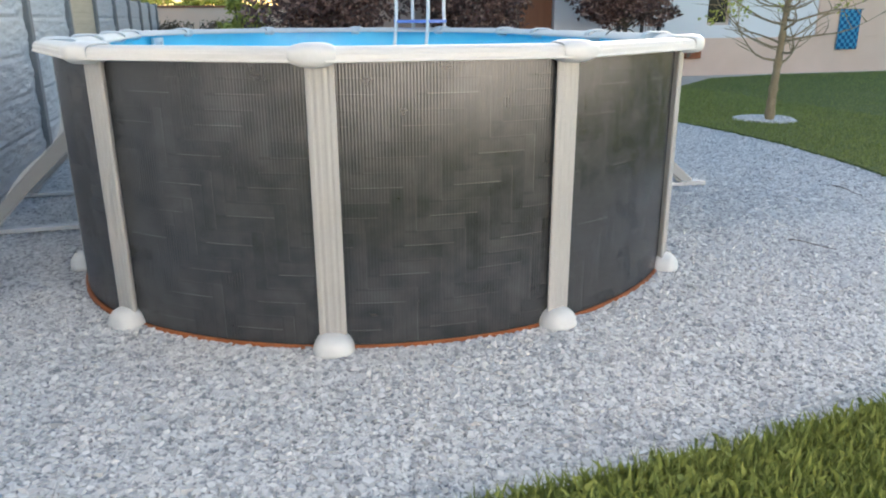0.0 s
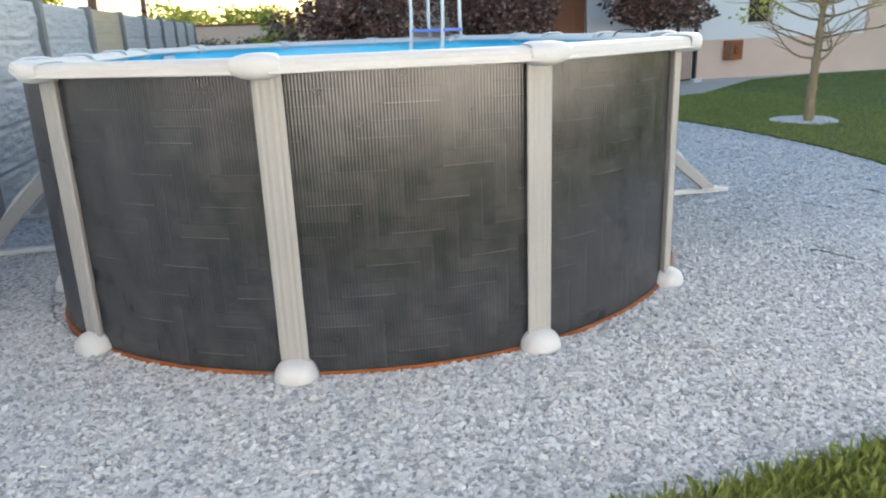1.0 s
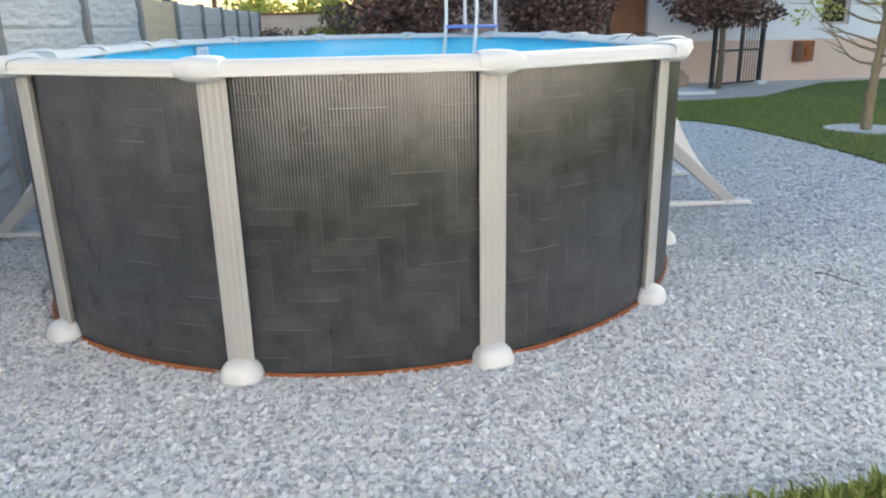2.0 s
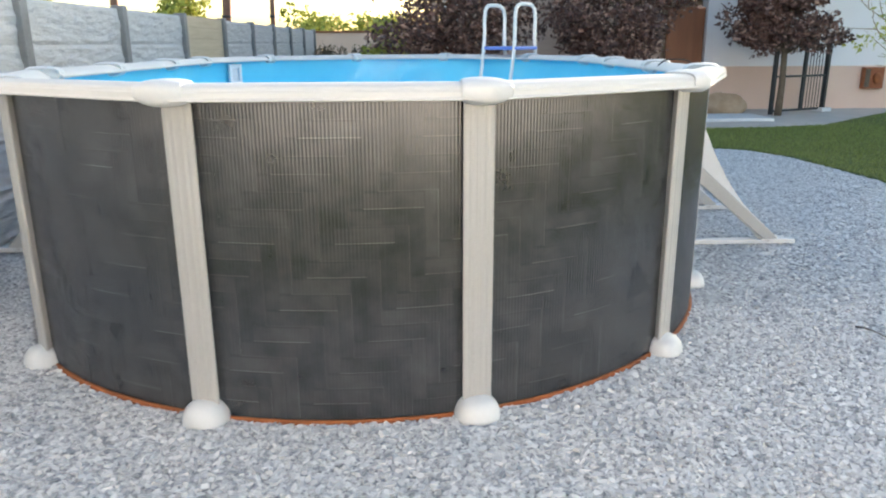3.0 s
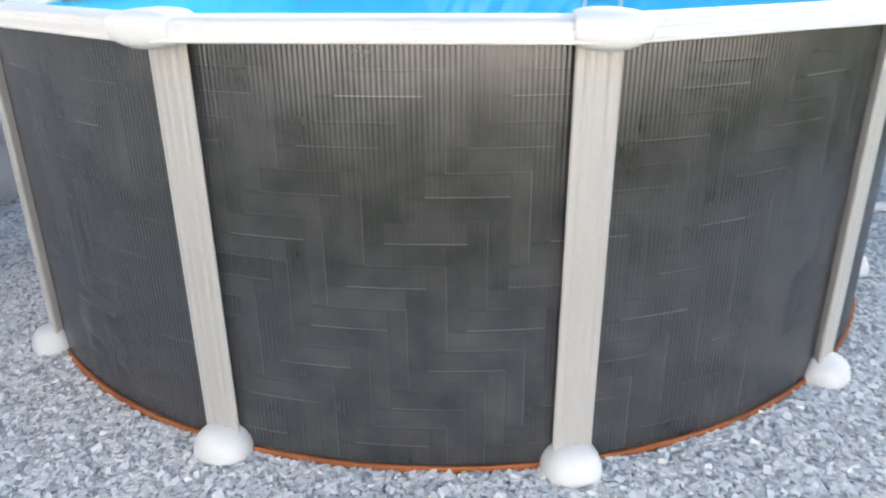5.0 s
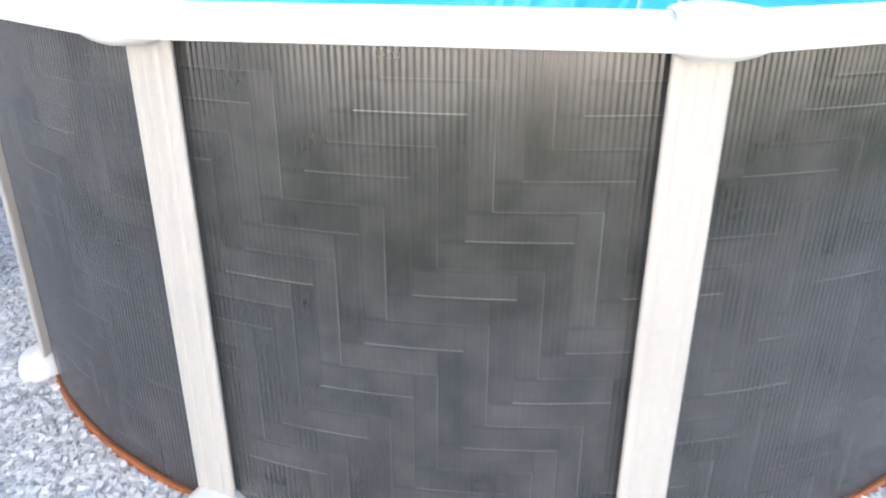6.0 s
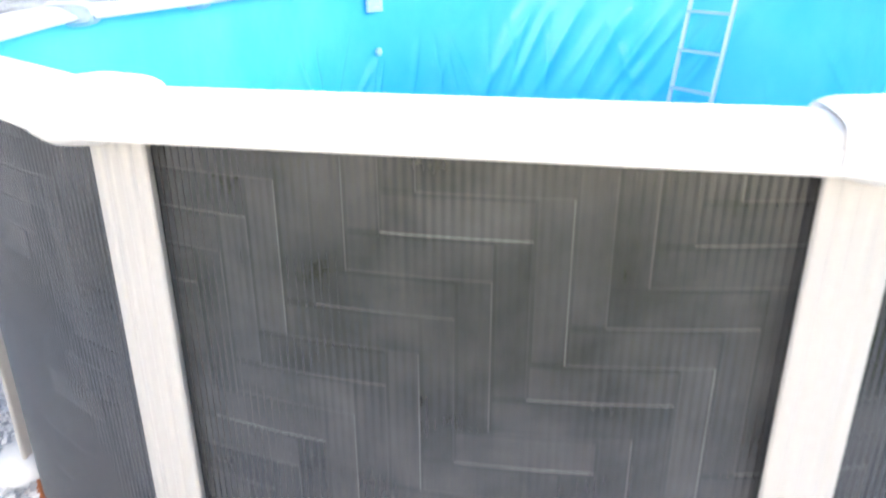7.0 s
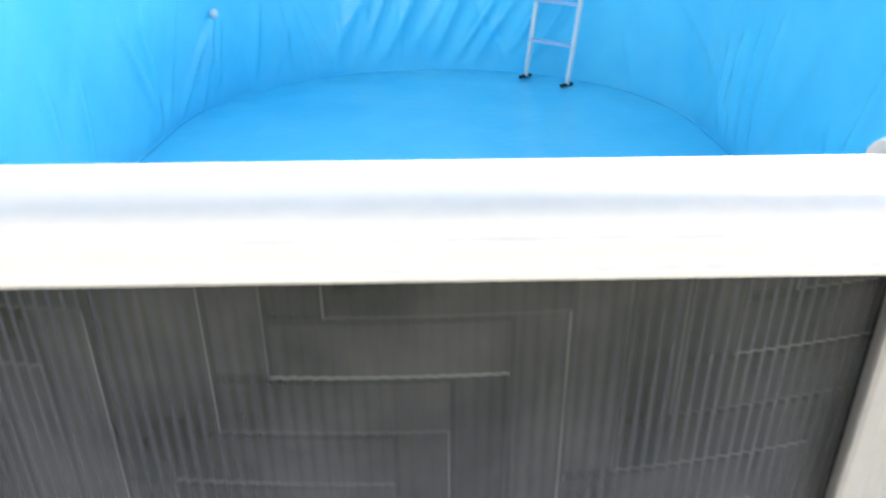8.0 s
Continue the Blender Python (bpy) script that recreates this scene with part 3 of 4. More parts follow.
first = {}
for s in POSTS:
    x, y, nx, ny = oval(s)
    m = Matrix.Translation((x, y, 0)) @ Matrix.Rotation(math.atan2(ny, nx) + math.pi / 2, 4, "Z")
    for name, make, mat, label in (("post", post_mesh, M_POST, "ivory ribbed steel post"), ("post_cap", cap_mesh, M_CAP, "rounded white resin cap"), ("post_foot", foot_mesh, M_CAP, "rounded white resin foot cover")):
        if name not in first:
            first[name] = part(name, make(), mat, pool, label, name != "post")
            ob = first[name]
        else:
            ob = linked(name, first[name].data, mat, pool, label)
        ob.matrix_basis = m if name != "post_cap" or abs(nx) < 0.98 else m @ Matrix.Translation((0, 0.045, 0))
        if name == "post_cap" and s == POSTS[-1]:
            ob.matrix_basis = m @ Matrix.Translation((-0.014, 0, 0))

# straight top rails from post to post
RAIL = [(0.112, 1.226), (0.127, 1.226), (0.1295, 1.2275), (0.13, 1.231), (0.128, 1.2345), (0.1245, 1.236), (0.1235, 1.238), (0.124, 1.248), (0.1238, 1.256), (0.1225, 1.258), (0.1205, 1.2588), (0.1195, 1.2605), (0.1185, 1.266), (0.1155, 1.2715), (0.11, 1.276), (0.1, 1.279), (0.085, 1.281), (0.06, 1.284), (0.02, 1.284), (0.004, 1.28), (-0.02, 1.266), (-0.045, 1.25), (-0.05, 1.235), (-0.04, 1.235), (-0.03, 1.25), (0.01, 1.272), (0.06, 1.275), (0.1, 1.268), (0.112, 1.255)]
for s0, s1 in zip(POSTS, POSTS[1:] + [POSTS[0] + LOOP]):
    a, b = Vector(oval(s0)[:2]), Vector(oval(s1)[:2])
    d = (b - a).normalized()
    nrm = Vector((d.y, -d.x))
    lift = 0.0 if abs(nrm.x) < 0.99 else -0.06
    a, b = a + nrm * lift, b + nrm * lift
    ends = [a, a + d * 0.015, a.lerp(b, 0.33), a.lerp(b, 0.67), b - d * 0.015, b]
    part("top_rail", sweep(RAIL, [(q.x, q.y, nrm.x, nrm.y, 1.0) for q in ends]), M_RESIN, pool, "", True)


def brace_web(reach):
    """Thin pressed gusset between the post and the slanting leg, with a hollow outer edge."""
    k = reach / 0.98
    q = k ** 4
    outer = smoothed([(0.1 * q, 1.2), (0.17 * q, 1.08), (0.3 * q, 0.88), (0.42 * q, 0.64), (0.575 * k, 0.39), (0.86 * k, 0.06)], 6)
    inner = smoothed([(0.0, 1.2), (0.0, 0.98), (0.0, 0.76), (0.2 * k, 0.58), (0.4 * k, 0.39), (0.8 * k, 0.03)], 6)
    bm = bmesh.new()
    rows = [[bm.verts.new((p.x, w, p.y)) for p, w in ((o, -0.007), (o, 0.007), (i, 0.007), (i, -0.007))] for o, i in zip(outer, inner)]
    for r0, r1 in zip(rows, rows[1:]):
        for a in range(4):
            bm.faces.new((r0[a], r0[(a + 1) % 4], r1[(a + 1) % 4], r1[a]))
    bm.faces.new(rows[0][::-1]), bm.faces.new(rows[-1])
    return bm


def brace_leg(reach):
    """Folded steel channel from the post down to the strap."""
    k = reach / 0.98
    bm = bmesh.new()
    ends = []
    for x, z in ((0.0, 0.71), (0.83 * k, 0.03)):
        ends.append([bm.verts.new((x + a, w, z + b)) for a, b, w in ((0, 0, -0.042), (0.07, 0.065, -0.047), (0.075, 0.07, -0.04), (0.075, 0.07, 0.04), (0.07, 0.065, 0.047), (0, 0, 0.042))])
    for v_ in ends[1]:
        v_.co.z = max(0.03, v_.co.z - 0.04)
    n = len(ends[0])
    for a in range(n):
        bm.faces.new((ends[0][a], ends[0][(a + 1) % n], ends[1][(a + 1) % n], ends[1][a]))
    bm.faces.new(ends[0][::-1]), bm.faces.new(ends[1])
    return bm


for side in (1, -1):
    for y in BRACE_Y:
        reach = 0.98 if side > 0 else 0.84
        at = Matrix.Translation((side * (R_WALL * 0.972 + 0.04) + SHIFT, y, 0)) @ Matrix.Rotation(0 if side > 0 else math.pi, 4, "Z")
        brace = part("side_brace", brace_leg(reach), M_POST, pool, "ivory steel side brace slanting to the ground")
        brace.matrix_basis = at
        part("gusset", brace_web(reach), M_CAP, brace, "thin white pressed gusset")
        part("foot_plate", box(0.8 * reach, reach + 0.0, -0.05, 0.05, 0.042, 0.05, 0.003), M_CAP, brace, "flat white foot plate")
        ob = part("ground_strap", box(-0.02, reach + 0.06, -0.034, 0.034, 0.012, 0.042, 0.003), M_CAP, pool, "flat white metal strap on the gravel")
        ob.matrix_basis = at


# ---- fence ----
FX, FY0, FSTEP = -2.76, 1.52, 1.985
fence = thing("concrete_fence", "grey precast concrete fence with split-stone panels between posts", "fence", kind="structure")
post_me = None
for i in range(-5, 9):
    y = FY0 + FSTEP * i
    if post_me is None:
        ob = part("fence_post", box(-0.07, 0.06, -0.06, 0.06, 0.0, 1.79, 0.012), M_FPOST, fence, "dark weathered concrete post")
        post_me = ob.data
    else:
        ob = linked("fence_post", post_me, M_FPOST, fence)
    ob.matrix_basis = Matrix.Translation((FX, y, 0))
panel_me = None
for i in range(-5, 8):
    y = FY0 + FSTEP * i
    for r in range(5):
        z = 0.352 * r
        if i == 2:
            if r == 0:
                for k in range(12):
                    part("board", box(FX - 0.015, FX + 0.015, y + 0.06, y + FSTEP - 0.06, 0.005 + k * 0.147, 0.1525 + k * 0.147, 0.006), M_TAN, fence, "tan wooden board")
            continue
        if panel_me is None:
            bm = bmesh.new()
            bmesh.ops.create_grid(bm, x_segments=40, y_segments=10, size=0.5)
            for v_ in bm.verts:
                yy, zz = (v_.co.x + 0.5) * (FSTEP - 0.12), (v_.co.y + 0.5) * 0.348
                rim = min(1.0, min(zz, 0.348 - zz) / 0.03)
                d = 0.028 * rim * (0.5 + 0.5 * noise.noise(Vector((yy * 4, zz * 16, 2.0)))) + 0.012 * rim * noise.noise(Vector((yy * 12, zz * 40, 6.0)))
                v_.co = Vector((d, yy, zz))
            edge = bmesh.ops.extrude_face_region(bm, geom=list(bm.faces))
            for v_ in [e for e in edge["geom"] if isinstance(e, bmesh.types.BMVert)]:
                v_.co.x = -0.035
            ob = part("panel", bm, M_FENCE, fence)
            panel_me = ob.data
        else:
            ob = linked("panel", panel_me, M_FENCE, fence)
        ob.matrix_basis = Matrix.Translation((FX, y + 0.06, z)) @ Matrix.Diagonal((1, 1, 0.352 / 0.348, 1))

# ---- unseen house added beyond the fence to block skylight from the left ----
sky_block = thing("sky_blocking_house", "unseen plain dark grey house added behind the fence to block skylight", "house", (-6.0, -6.5, 0))
part("wall", box(-2.0, 2.0, -8.0, 8.0, -0.05, 6.0), M_FPOST, sky_block, "plain dark grey wall added to shade the left of the yard")
ridge = bmesh.new()
ends = [[ridge.verts.new(q) for q in ((-2.3, y, 6.0), (2.3, y, 6.0), (0.0, y, 8.0))] for y in (-8.3, 8.3)]
ridge.faces.new(ends[0][::-1]), ridge.faces.new(ends[1])
for a in range(3):
    ridge.faces.new((ends[0][a], ends[0][(a + 1) % 3], ends[1][(a + 1) % 3], ends[1][a]))
part("roof", ridge, M_DOOR, sky_block, "brown pitched roof of the added light-blocking house")

# unseen white house added as a reflector: its sunlit front glares in the ribs
bounce_house = thing("unseen_bounce_house", "unseen plain white house added to reflect evening sun onto the pool", "house", (2.2, -11.0, 0))
part("wall", box(-3.4, 2.6, -2.5, 2.5, -0.05, 3.9), M_WHITEWALL, bounce_house, "plain white plaster wall added to bounce the evening sun")
# added wall that throws warm bounced sun on the right-hand gravel and lawn
part("side_wall", box(2.6, 12.0, 2.2, 2.5, -0.05, 2.4, 0.01), M_WHITEWALL, bounce_house, "plain white wall added for warm bounce on the right")
part("roof", box(-3.6, 2.8, -2.7, 2.7, 3.9, 4.1, 0.02), M_DOOR, bounce_house, "flat brown roof of the added reflector house")

# ---- house ----
HY = 11.3
house = thing("house", "low house with pale plaster walls above a pink rendered plinth", "house", (6.4, HY, 0))


def hpart(name, bm, mat, label="", parent=None):
    ob = part(name, bm, mat, parent or house, label)
    if parent is None:
        ob.matrix_basis = Matrix.Translation((-6.4, -HY, 0))
    return ob


bm = box(6.27, 10.27, HY, HY + 0.35, 0.9, 3.4)
box(10.93, 26, HY, HY + 0.35, 0.9, 3.4, 0, bm)
box(10.27, 10.93, HY, HY + 0.35, 0.9, 1.2, 0, bm)
box(10.27, 10.93, HY, HY + 0.35, 2.4, 3.4, 0, bm)
hpart("wall", bm, M_PLASTER, "pale lavender-white plaster wall")
hpart("plinth", box(6.27, 26, HY - 0.03, HY + 0.35, -0.04, 0.9, 0.01), M_PLINTH, "pinkish-brown rendered plinth")
hpart("pilaster", box(13.45, 15.7, HY - 0.06, HY - 0.004, 0.9, 3.38, 0.008), M_PLINTH, "tan rendered wall panel")
# unseen gable runs far back, lengthened to keep low sun off the fence
hpart("gable_wall", box(1.1, 1.4, HY + 0.6, HY + 12, -0.04, 3.4), M_PLASTER)
wing = hpart("side_wall", box(1.1, 5.45, HY + 0.34, HY + 0.6, -0.04, 3.4), M_SIDING, "wing wall clad in pinkish-grey lap boards")
for k in range(23):
    bm = bmesh.new()
    z0, z1 = 0.02 + 0.146 * k, 0.02 + 0.146 * (k + 1)
    lap = [[bm.verts.new((x, HY + 0.34 + y, z)) for y, z in ((-0.004, z0 - 0.008), (-0.03, z0 - 0.008), (-0.012, z1), (-0.004, z1))] for x in (1.1, 5.45)]
    for a in range(4):
        bm.faces.new((lap[0][a], lap[0][(a + 1) % 4], lap[1][(a + 1) % 4], lap[1][a]))
    bm.faces.new(lap[0][::-1]), bm.faces.new(lap[1])
    part("lap_board", bm, M_SIDING, wing)
# roof and back wall, also unseen, set deep to block the same sun
hpart("roof", box(0.8, 26.5, HY + 0.01, HY + 13, 3.4, 3.6), M_DOOR, "brown roof with overhanging eave")
hpart("back_wall", box(1.1, 26, HY + 12, HY + 12.3, -0.04, 3.4), M_PLASTER)
door = hpart("door", box(5.47, 6.25, HY + 0.08, HY + 0.16, 0.0, 2.1, 0.01), M_DOOR, "rust-brown wooden door")
win = hpart("window", box(10.32, 10.88, HY + 0.12, HY + 0.14, 1.23, 2.38), M_GLASS, "dark window pane")
for x0, x1, z0, z1 in ((10.27, 10.33, 1.2, 2.4), (10.87, 10.93, 1.2, 2.4), (10.33, 10.87, 1.2, 1.26), (10.33, 10.87, 2.34, 2.4)):
    hpart("frame", box(x0, x1, HY + 0.08, HY + 0.17, z0, z1, 0.005), M_SIDING)


# ---- ladder over the far rim ----
ladder = new("pool_ladder")
tagged(ladder, "white tubular A-frame ladder with blue treads over the pool rim", "ladder")
ladder.matrix_basis = Matrix.Translation((1.0, 3.56, 0)) @ Matrix.Rotation(radians(41.5), 4, "Z")
for w in (-0.22, 0.22):
    pts = smoothed([(0.0, w, 0.085), (0.1, w, 0.7), (0.2, w, 1.34), (0.21, w, 1.68), (0.25, w, 1.78), (0.36, w, 1.8), (0.48, w, 1.78), (0.53, w, 1.68), (0.54, w, 1.34), (0.66, w, 0.7), (0.8, w, 0.02)], 5)
    part("side_rail", tube(pts, 0.02, 10), M_TUBE, ladder, "white enamelled bent tube", True)
    part("rubber_foot", tube([(-0.07, w, 0.088), (0.06, w, 0.086)], 0.016, 8), M_BLACK, ladder, "black rubber foot")
part("platform", box(0.19, 0.55, -0.25, 0.25, 1.335, 1.37, 0.01), M_BLUE, ladder, "blue plastic platform")
for k in range(3):
    z = 0.38 + 0.31 * k
    r = 0.2 * (z - 0.06) / 1.28
    part("tread", box(r - 0.035, r + 0.035, -0.215, 0.215, z - 0.01, z + 0.01, 0.005), M_TREAD, ladder, "pale blue step")
    r = 0.8 - 0.26 * (z - 0.02) / 1.32
    part("tread", box(r - 0.035, r + 0.035, -0.215, 0.215, z - 0.01, z + 0.01, 0.005), M_TREAD, ladder)


# ---- trees ----
LEAF = np.array([(0, 0, 0), (0.3, 0.45, 0.08), (0, 1.0, -0.1), (-0.3, 0.45, 0.08)])
LEAF_T = [(0, 1, 2), (0, 2, 3)]


def leaf_cloud(name, centers, radii, per, size, mat, seed, parent, label=""):
    g_ = np.random.default_rng(seed)
    c_ = np.repeat(np.asarray(centers), per, 0)
    r_ = np.repeat(np.asarray(radii), per)
    d = g_.normal(0, 1, c_.shape)
    d = d / np.linalg.norm(d, axis=1)[:, None] * (g_.uniform(0.15, 1, len(c_)) ** 0.6 * r_)[:, None]
    d[:, 2] *= 0.75
    ob = scatter(name, LEAF, LEAF_T, c_ + d, g_.uniform(0.7, 1.3, len(c_)) * size, 0, mat, seed + 1, label, "", 1.3)
    ob.parent = parent
    return ob


def limb(start, direction, length, radius, rnd, bend=0.25, segs=6):
    p, d, pts, rad = Vector(start), Vector(direction).normalized(), [], []
    for k in range(segs + 1):
        pts.append(p.copy()), rad.append(radius * (1 - 0.8 * k / segs))
        d = (d + Vector((rnd.uniform(-bend, bend), rnd.uniform(-bend, bend), rnd.uniform(-bend, bend) * 0.6))).normalized()
        p = p + d * length / segs
    return pts, rad


def plum_tree(x, y, height, spread, low, seed):
    rnd = random.Random(seed)
    tree = thing("plum_tree", "small garden tree with dense dark burgundy leaves", "tree", (x, y, 0), "burgundy trees by the house")
    bm = tube([(0, 0, -0.02), (0.02, 0.01, low * 0.5), (0.0, 0.02, low), (0.03, 0, height * 0.75)], [0.075, 0.06, 0.055, 0.02], 8)
    tips, radii = [], []
    for k in range(40):
        a, z = rnd.uniform(0, 2 * math.pi), rnd.uniform(low, height)
        f = (z - low) / (height - low)
        reach = spread * (0.62 + 0.5 * math.sin(math.pi * min(1, f * 0.8 + 0.22))) * rnd.uniform(0.6, 1.0)
        end = Vector((math.cos(a) * reach, math.sin(a) * reach, z + rnd.uniform(-0.1, 0.25)))
        root = Vector((0, 0, max(low * 0.9, z - 0.5)))
        mid = (root + end) / 2 + Vector((0, 0, 0.12))
        tube([root, mid, end], [0.025, 0.016, 0.006], 5, bm)
        for f_ in (0.55, 1.0):
            tips.append(tuple(root.lerp(end, f_) + Vector((rnd.uniform(-0.1, 0.1), rnd.uniform(-0.1, 0.1), 0.05))))
            radii.append(rnd.uniform(0.28, 0.5) * spread / 1.2)
    part("trunk", bm, M_BARK2, tree, "slender brown trunk and limbs", True)
    leaf_cloud("crown", tips, radii, 190, 0.1, M_PLUM, seed, tree, "dark burgundy foliage")
    return tree


plum_tree(0.9, 9.0, 3.6, 1.3, 1.1, 21)
plum_tree(3.95, 9.8, 3.6, 1.25, 1.0, 22)
plum_tree(7.25, 9.8, 3.6, 0.95, 1.3, 23)


def bare_tree(x, y):
    rnd = random.Random(5)
    tree = thing("young_tree", "young tree with pale bark and nearly bare spreading branches", "tree", (x, y, 0))
    line = smoothed([(0, 0, -0.02), (0.0, 0, 0.4), (0.03, 0, 0.9), (0.06, 0.02, 1.4), (0.1, 0, 2.1), (0.13, 0.02, 3.0)], 8)
    part("trunk", tube(line, [0.068 * (1 - 0.75 * (k / (len(line) - 1)) ** 0.8) * (1 + 0.13 * math.sin(2.3 * k) + 0.08 * math.sin(5.1 * k)) + 0.004 for k in range(len(line))], 10), M_BARK, tree, "pale brown trunk", True)
    leaves = []
    for k in range(36):
        z = 0.75 + 1.95 * (k / 36) + rnd.uniform(-0.08, 0.08)
        a = 2.4 * k + rnd.uniform(-0.4, 0.4)
        length, rise, curl = rnd.uniform(0.65, 1.25), rnd.uniform(-0.05, 0.25), rnd.uniform(0.15, 0.65)
        pts = []
        for q in range(8):
            t = q / 7
            w = a + 0.35 * math.sin(3 * t + k)
            pts.append((0.01 + 0.04 * z + math.cos(w) * length * t, math.sin(w) * length * t, z + rise * t + curl * t * t + 0.02 * math.sin(9 * t + k)))
        bm = tube(pts, [0.017 * (1 - 0.85 * q / 7) for q in range(8)], 6)
        for q in (2, 3, 4, 5, 6, 7):
            tp, tr_ = limb(pts[q], (math.cos(a + rnd.choice((-0.9, 0.9))), math.sin(a + rnd.choice((-0.9, 0.9))), rnd.uniform(0.1, 0.9)), rnd.uniform(0.25, 0.5), 0.007, rnd, 0.22, 5)
            tube(tp, tr_, 5, bm)
            if z > 1.3 and rnd.random() < 0.6:
                leaves.append(tuple(tp[-1]))
        part("branch", bm, M_BARK, tree, "", True)
    leaf_cloud("foliage", leaves, [0.1] * len(leaves), 9, 0.045, M_GREEN, 31, tree, "sparse new yellow-green leaves")
    tufts = [(-0.72, 0.05, 1.62), (-0.85, -0.1, 1.5), (-0.6, 0.1, 1.45), (-0.75, 0.0, 1.78), (-1.0, 0.05, 1.38), (1.02, 0.0, 1.58), (1.15, -0.08, 1.7), (0.95, 0.1, 1.75)]
    leaf_cloud("foliage", tufts, [0.17] * len(tufts), 34, 0.055, M_GREEN, 33, tree, "tufts of yellow-green leaves")


bare_tree(6.18, 3.75)


def far_shrub(x, y, z0, r, h, seed, mat, name, label, per=60, size=0.3):
    rnd = random.Random(seed)
    tree = thing(name, label, "tree", (x, y, 0), "trees behind the fence")
    bm = tube([(0, 0, -0.05), (0.05, 0, z0), (0, 0, h * 0.9)], [0.12, 0.1, 0.03], 7)
    cs, rs = [], []
    for k in range(26):
        a = rnd.uniform(0, 6.28)
        f = rnd.uniform(0, 1)
        q = r * math.sqrt(rnd.uniform(0, 1)) * (1 - 0.45 * f)
        end = Vector((math.cos(a) * q, math.sin(a) * q, z0 + (h - z0) * f))
        tube([(0, 0, z0 * 0.8), tuple(end)], [0.04, 0.01], 5, bm)
        cs.append(tuple(end)), rs.append(r * rnd.uniform(0.25, 0.42))
    part("trunk", bm, M_BARK2, tree, "", True)
    leaf_cloud("crown", cs, rs, per, size, mat, seed, tree)


far_shrub(-11.5, 34, 1.0, 1.6, 3.8, 41, M_GREEN, "broad_tree", "yellow-green tree in evening light beyond the fence")
far_shrub(-5.3, 34, 0.8, 2.2, 2.8, 42, M_GREEN, "broad_tree", "yellow-green tree in evening light beyond the fence")
far_shrub(-1.6, 36, 0.8, 2.2, 2.6, 43, M_GREEN, "broad_tree", "yellow-green tree in evening light beyond the fence")
far_shrub(-17.5, 30, 0.8, 2.0, 3.4, 45, M_GREEN, "broad_tree", "yellow-green tree in evening light beyond the fence")
far_shrub(-0.5, 14.0, 0.3, 0.8, 1.9, 44, M_GREEN, "green_bush", "loose green bush beside the back hedge", 110, 0.1)


# ---- back of the garden ----
def hedge(x0, x1, y, h, seed):
    g_ = np.random.default_rng(seed)
    hd = thing("hedge", "brown twiggy hedge closing the back of the garden", "hedge", ((x0 + x1) / 2, y, 0))
    w = (x1 - x0) / 2
    bm = bmesh.new()
    rnd = random.Random(seed)
    for k in range(46):
        x = rnd.uniform(-w, w)
        tube([(x, rnd.uniform(-0.2, 0.2), -0.05), (x + rnd.uniform(-0.1, 0.1), 0, h * 0.5), (x + rnd.uniform(-0.2, 0.2), rnd.uniform(-0.2, 0.2), h * rnd.uniform(0.85, 1.05))], [0.025, 0.016, 0.006], 5, bm)
    part("stem", bm, M_BARK2, hd)
    cs = [(g_.uniform(-w, w), g_.uniform(-0.25, 0.25), g_.uniform(0.1, h - 0.1)) for _ in range(150)]
    leaf_cloud("foliage", cs, [0.28] * len(cs), 45, 0.1, M_HEDGE, seed, hd)


hedge(-2.6, 1.4, 16.6, 1.35, 51)
yard = thing("back_wall", "tan rendered wall beyond the hedge", "wall", (-1.0, 22.0, 0), kind="structure")
part("wall_panel", box(-3.2, 3.5, -0.1, 0.1, -0.05, 1.75, 0.02), M_PLINTH, yard)
part("coping", box(-3.25, 3.55, -0.14, 0.14, 1.75, 1.82, 0.01), M_DOOR, yard)
for x, y, rad, lean in ((-5.95, 20.0, 0.15, 0.35), (-4.42, 20.0, 0.085, 0.1), (-9.3, 20.0, 0.14, 0.0)):
    pole = thing("utility_pole", "tall red-brown pole standing beyond the fence", "pole", (x, y, 0), "poles beyond the fence")
    part("shaft", tube([(0, 0, -0.05), (lean * 0.5, 0, 3.0), (lean, 0, 7.0)], [rad, rad * 0.93, rad * 0.8], 10), M_POLE, pole, "", True)
    part("collar", tube([(lean * 0.35, 0, 2.2), (lean * 0.36, 0, 2.27)], rad * 1.12, 10), M_IRON, pole, "dark metal band", True)

# ---- yard by the house ----
tagged(part("stone_step", box(5.0, 6.7, 8.75, 9.7, 0.0, 0.07, 0.02), M_SLAB), "low white stone slab lying on the path", "slab")


def boulder(x, y):
    bm = blob(0, 0, 0.13, 0.56, 0.3, 0.27, 2.2, 2.2, 26, 14)
    for v_ in bm.verts:
        q = v_.co.copy()
        v_.co += q.normalized() * (0.09 * noise.noise(q * 3.1) + 0.03 * noise.noise(q * 9))
        v_.co.z = max(v_.co.z, -0.01)
    ob = part("boulder", bm, M_ROCK, None, "", True)
    ob.matrix_basis = Matrix.Translation((x, y, 0.01))
    tagged(ob, "rough tan boulder lying on the path by the wall", "rock")


boulder(6.35, 10.4)


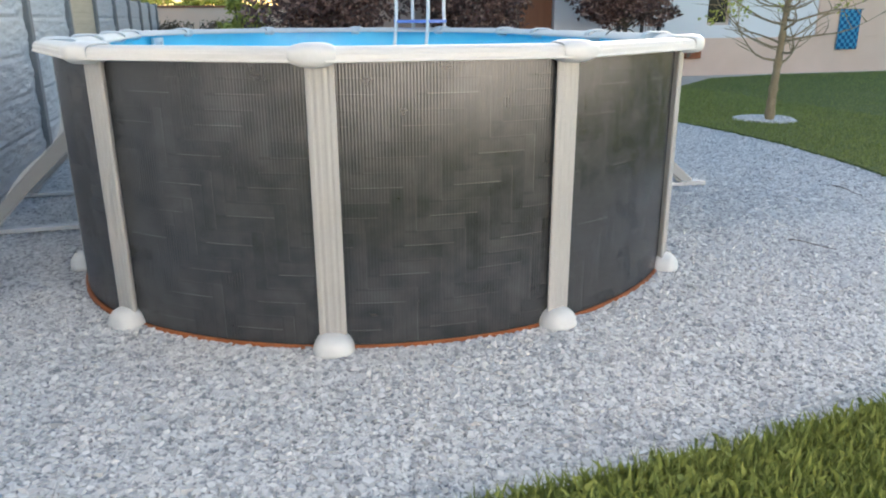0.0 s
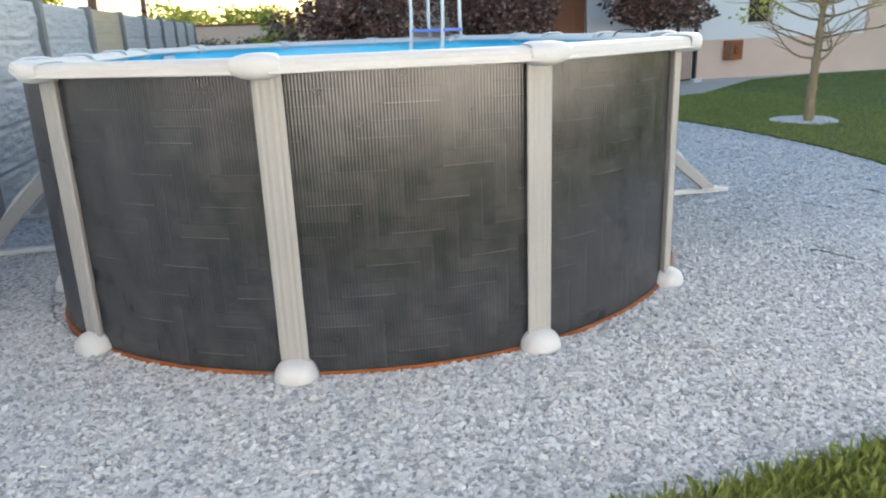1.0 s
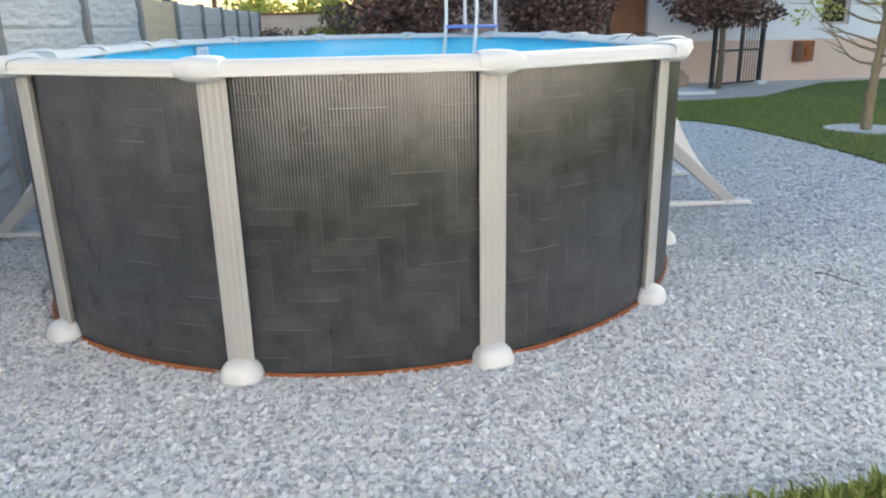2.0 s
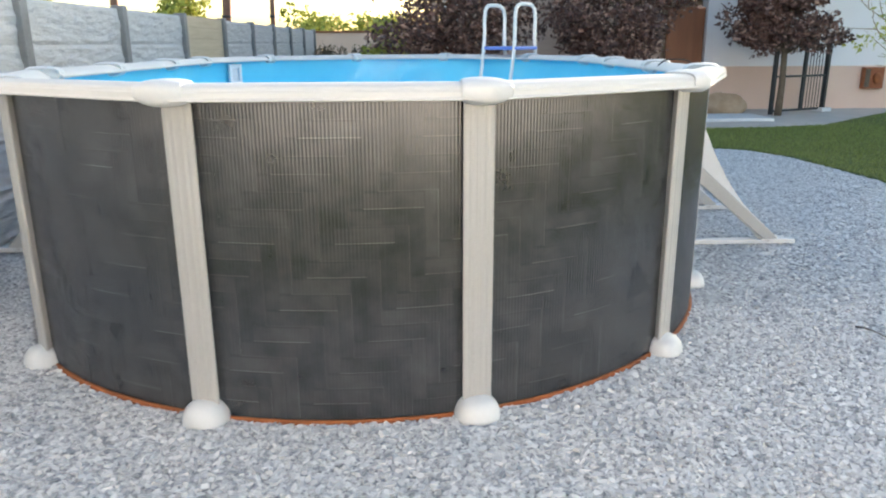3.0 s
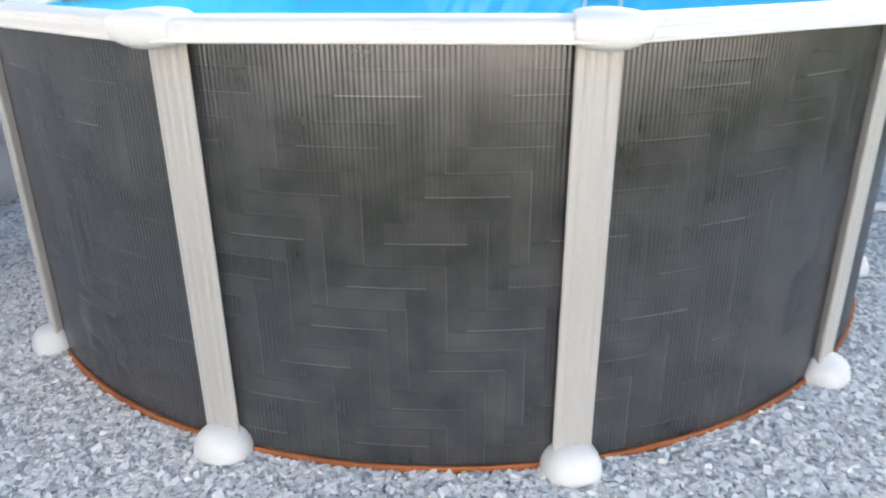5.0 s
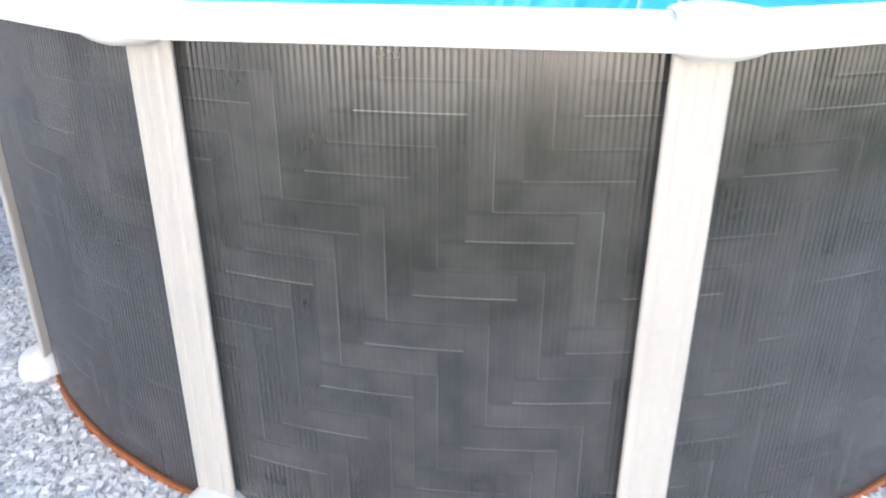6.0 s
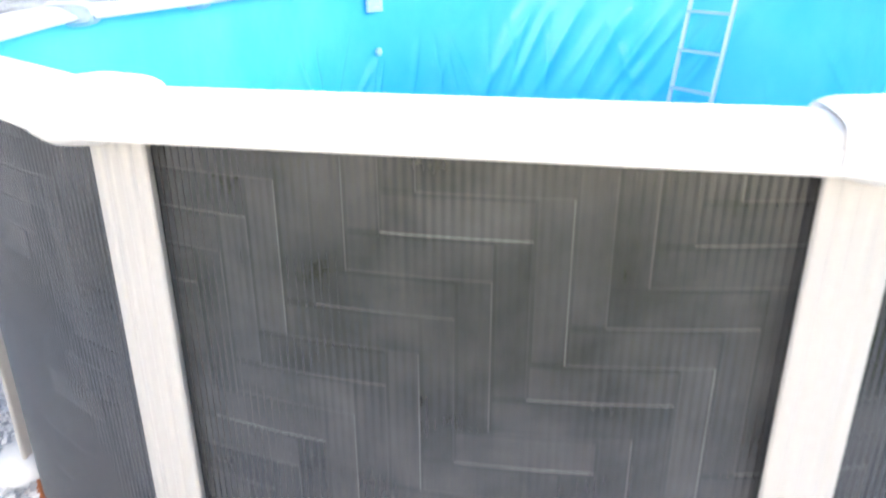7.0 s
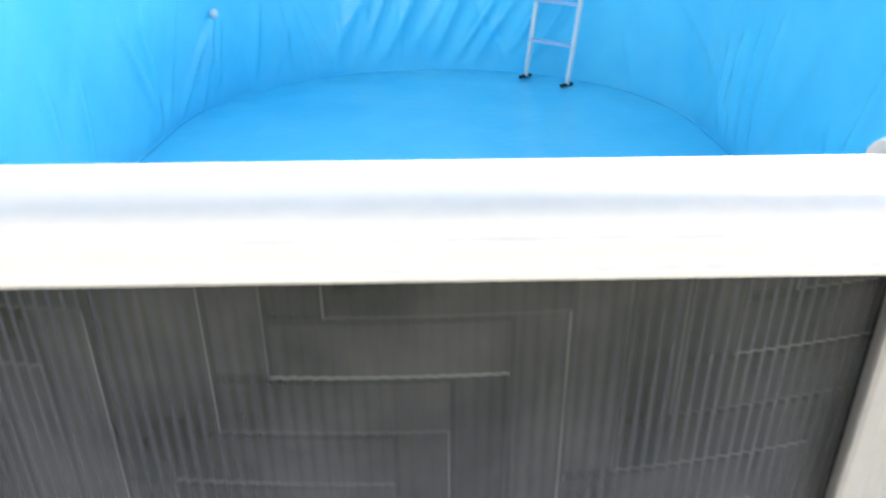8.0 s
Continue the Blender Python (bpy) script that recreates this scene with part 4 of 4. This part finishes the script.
def iron_gate():
    gate = thing("garden_gate", "dark iron gate with upright bars standing open", "gate", (7.18, 9.96, 0))
    ax = Vector((8.58 - 7.18, 10.65 - 9.96, 0))
    L = ax.length
    gate.matrix_basis = Matrix.Translation((7.18, 9.96, 0)) @ Matrix.Rotation(math.atan2(ax.y, ax.x), 4, "Z")
    for x in (0.0, L):
        part("gate_post", box(x - 0.035, x + 0.035, -0.035, 0.035, 0.0, 1.5, 0.006), M_IRON, gate)
    for z in (0.08, 0.74, 1.46):
        part("gate_rail", box(0.035, L - 0.035, -0.018, 0.018, z - 0.02, z + 0.02, 0.004), M_IRON, gate)
    part("gate_post", box(L * 0.55 - 0.025, L * 0.55 + 0.025, -0.025, 0.025, 0.1, 1.44, 0.004), M_IRON, gate)
    for k in range(7):
        x = L * 0.55 + 0.09 * (k + 1) - 0.02
        if x < L - 0.06:
            part("gate_bar", tube([(x, 0, 0.1), (x, 0, 1.44)], 0.009, 6), M_IRON, gate)
    part("gate_block", box(L - 0.16, L + 0.14, -0.12, 0.12, 0.0, 0.09, 0.02), M_SLAB, gate, "white concrete block under the post")


iron_gate()


def towel(x0, x1, z0, z1):
    tw = thing("hanging_towel", "blue checked towel hanging from a dark rail on the house wall", "towel", ((x0 + x1) / 2, HY - 0.06, z1))
    w, h = (x1 - x0) / 2, z1 - z0
    bm = bmesh.new()
    n, r_ = 24, 18
    grid = [[bm.verts.new((-w + 2 * w * i / n, -0.02 + 0.02 * math.sin(i * 1.25) * (0.3 + 0.7 * j / r_), -h * j / r_)) for i in range(n + 1)] for j in range(r_ + 1)]
    for j in range(r_):
        for i in range(n):
            bm.faces.new((grid[j][i], grid[j][i + 1], grid[j + 1][i + 1], grid[j + 1][i]))
    ob = part("cloth", bm, M_TOWEL, tw, "blue checked cloth", True)
    so = ob.modifiers.new("thick", "SOLIDIFY")
    so.thickness = 0.008
    part("rail", tube([(-w - 0.08, 0.0, 0.0), (w + 0.08, 0.0, 0.0)], 0.014, 8), M_IRON, tw, "dark metal rail")
    for x in (-w - 0.05, w + 0.05):
        part("bracket", box(x - 0.012, x + 0.012, 0.0, 0.06, -0.012, 0.012), M_IRON, tw)


towel(14.08, 14.72, 0.58, 1.56)


def wall_box():
    wb = thing("wall_box", "rust-red metal box with an orange lamp on the plinth", "wall box", (9.88, HY - 0.03, 0.43))
    part("body", box(-0.22, 0.22, -0.12, 0.0, 0.0, 0.44, 0.015), M_RUSTBOX, wb)
    part("frame", box(-0.19, -0.09, -0.135, -0.12, 0.03, 0.41, 0.004), M_BARK2, wb, "dark strip on the face")
    part("lamp", blob(0.07, -0.14, 0.22, 0.09, 0.05, 0.11, 2.2, 2.2, 14, 9), M_RUST, wb, "orange lamp cover", True)


wall_box()


# ---- fittings on the pool ----
def skimmer():
    a = math.atan2(3.09 - Y_FAR, -1.56 - SHIFT)
    m = Matrix.Translation((SHIFT + (R_WALL * 0.972 - 0.045) * math.cos(a), Y_FAR + (R_WALL - 0.045) * math.sin(a), 1.115)) @ Matrix.Rotation(a + math.pi / 2, 4, "Z")
    frame_bm = box(-0.09, -0.055, 0.0, 0.03, -0.1, 0.1, 0.006)
    box(0.055, 0.09, 0.0, 0.03, -0.1, 0.1, 0.006, frame_bm)
    box(-0.055, 0.055, 0.0, 0.03, 0.06, 0.1, 0.006, frame_bm)
    box(-0.055, 0.055, 0.0, 0.03, -0.1, -0.06, 0.006, frame_bm)
    ob = part("skimmer", frame_bm, M_PAPER, pool, "white plastic skimmer frame")
    ob.matrix_basis = m
    part("flap", box(-0.055, 0.055, -0.005, 0.014, -0.06, 0.06, 0.003), M_PRINTGREY, ob, "grey skimmer flap")
    a = math.atan2(3.12 - Y_FAR, -1.53 - SHIFT)
    ob = part("return_jet", blob(0, 0.0, 0, 0.035, 0.025, 0.035, 2.0, 2.0, 18, 10), M_PAPER, pool, "round white return jet", True)
    ob.matrix_basis = Matrix.Translation((SHIFT + (R_WALL * 0.972 - 0.055) * math.cos(a), Y_FAR + (R_WALL - 0.055) * math.sin(a), 0.7)) @ Matrix.Rotation(a + math.pi / 2, 4, "Z")


skimmer()


def twig(line, seed):
    rnd = random.Random(seed)
    pts = smoothed([(x, y, 0.018 + rnd.uniform(-0.002, 0.004)) for x, y in line], 5)
    ob = part("twig", tube(pts, [0.0045 * (1 - 0.6 * k / (len(pts) - 1)) for k in range(len(pts))], 6), M_BARK2, None, "", True)
    tagged(ob, "thin dry brown twig lying on the gravel", "twig", "twigs on the gravel")


twig([(2.51, -1.015), (2.55, -1.08), (2.58, -1.18), (2.634, -1.287)], 1)
twig([(3.96, 0.2), (3.97, 0.08), (3.94, -0.05), (3.92, -0.17)], 2)
cord = tagged(part("cord", tube(smoothed([(1.8, 0.33, 1.23), (1.85, 0.3, 1.295), (1.93, 0.26, 1.305), (2.0, 0.24, 1.285), (2.05, 0.23, 1.2)], 5), 0.004, 6), M_BLACK, None, "", True), "thin dark cord looped over the pool rim", "cord")
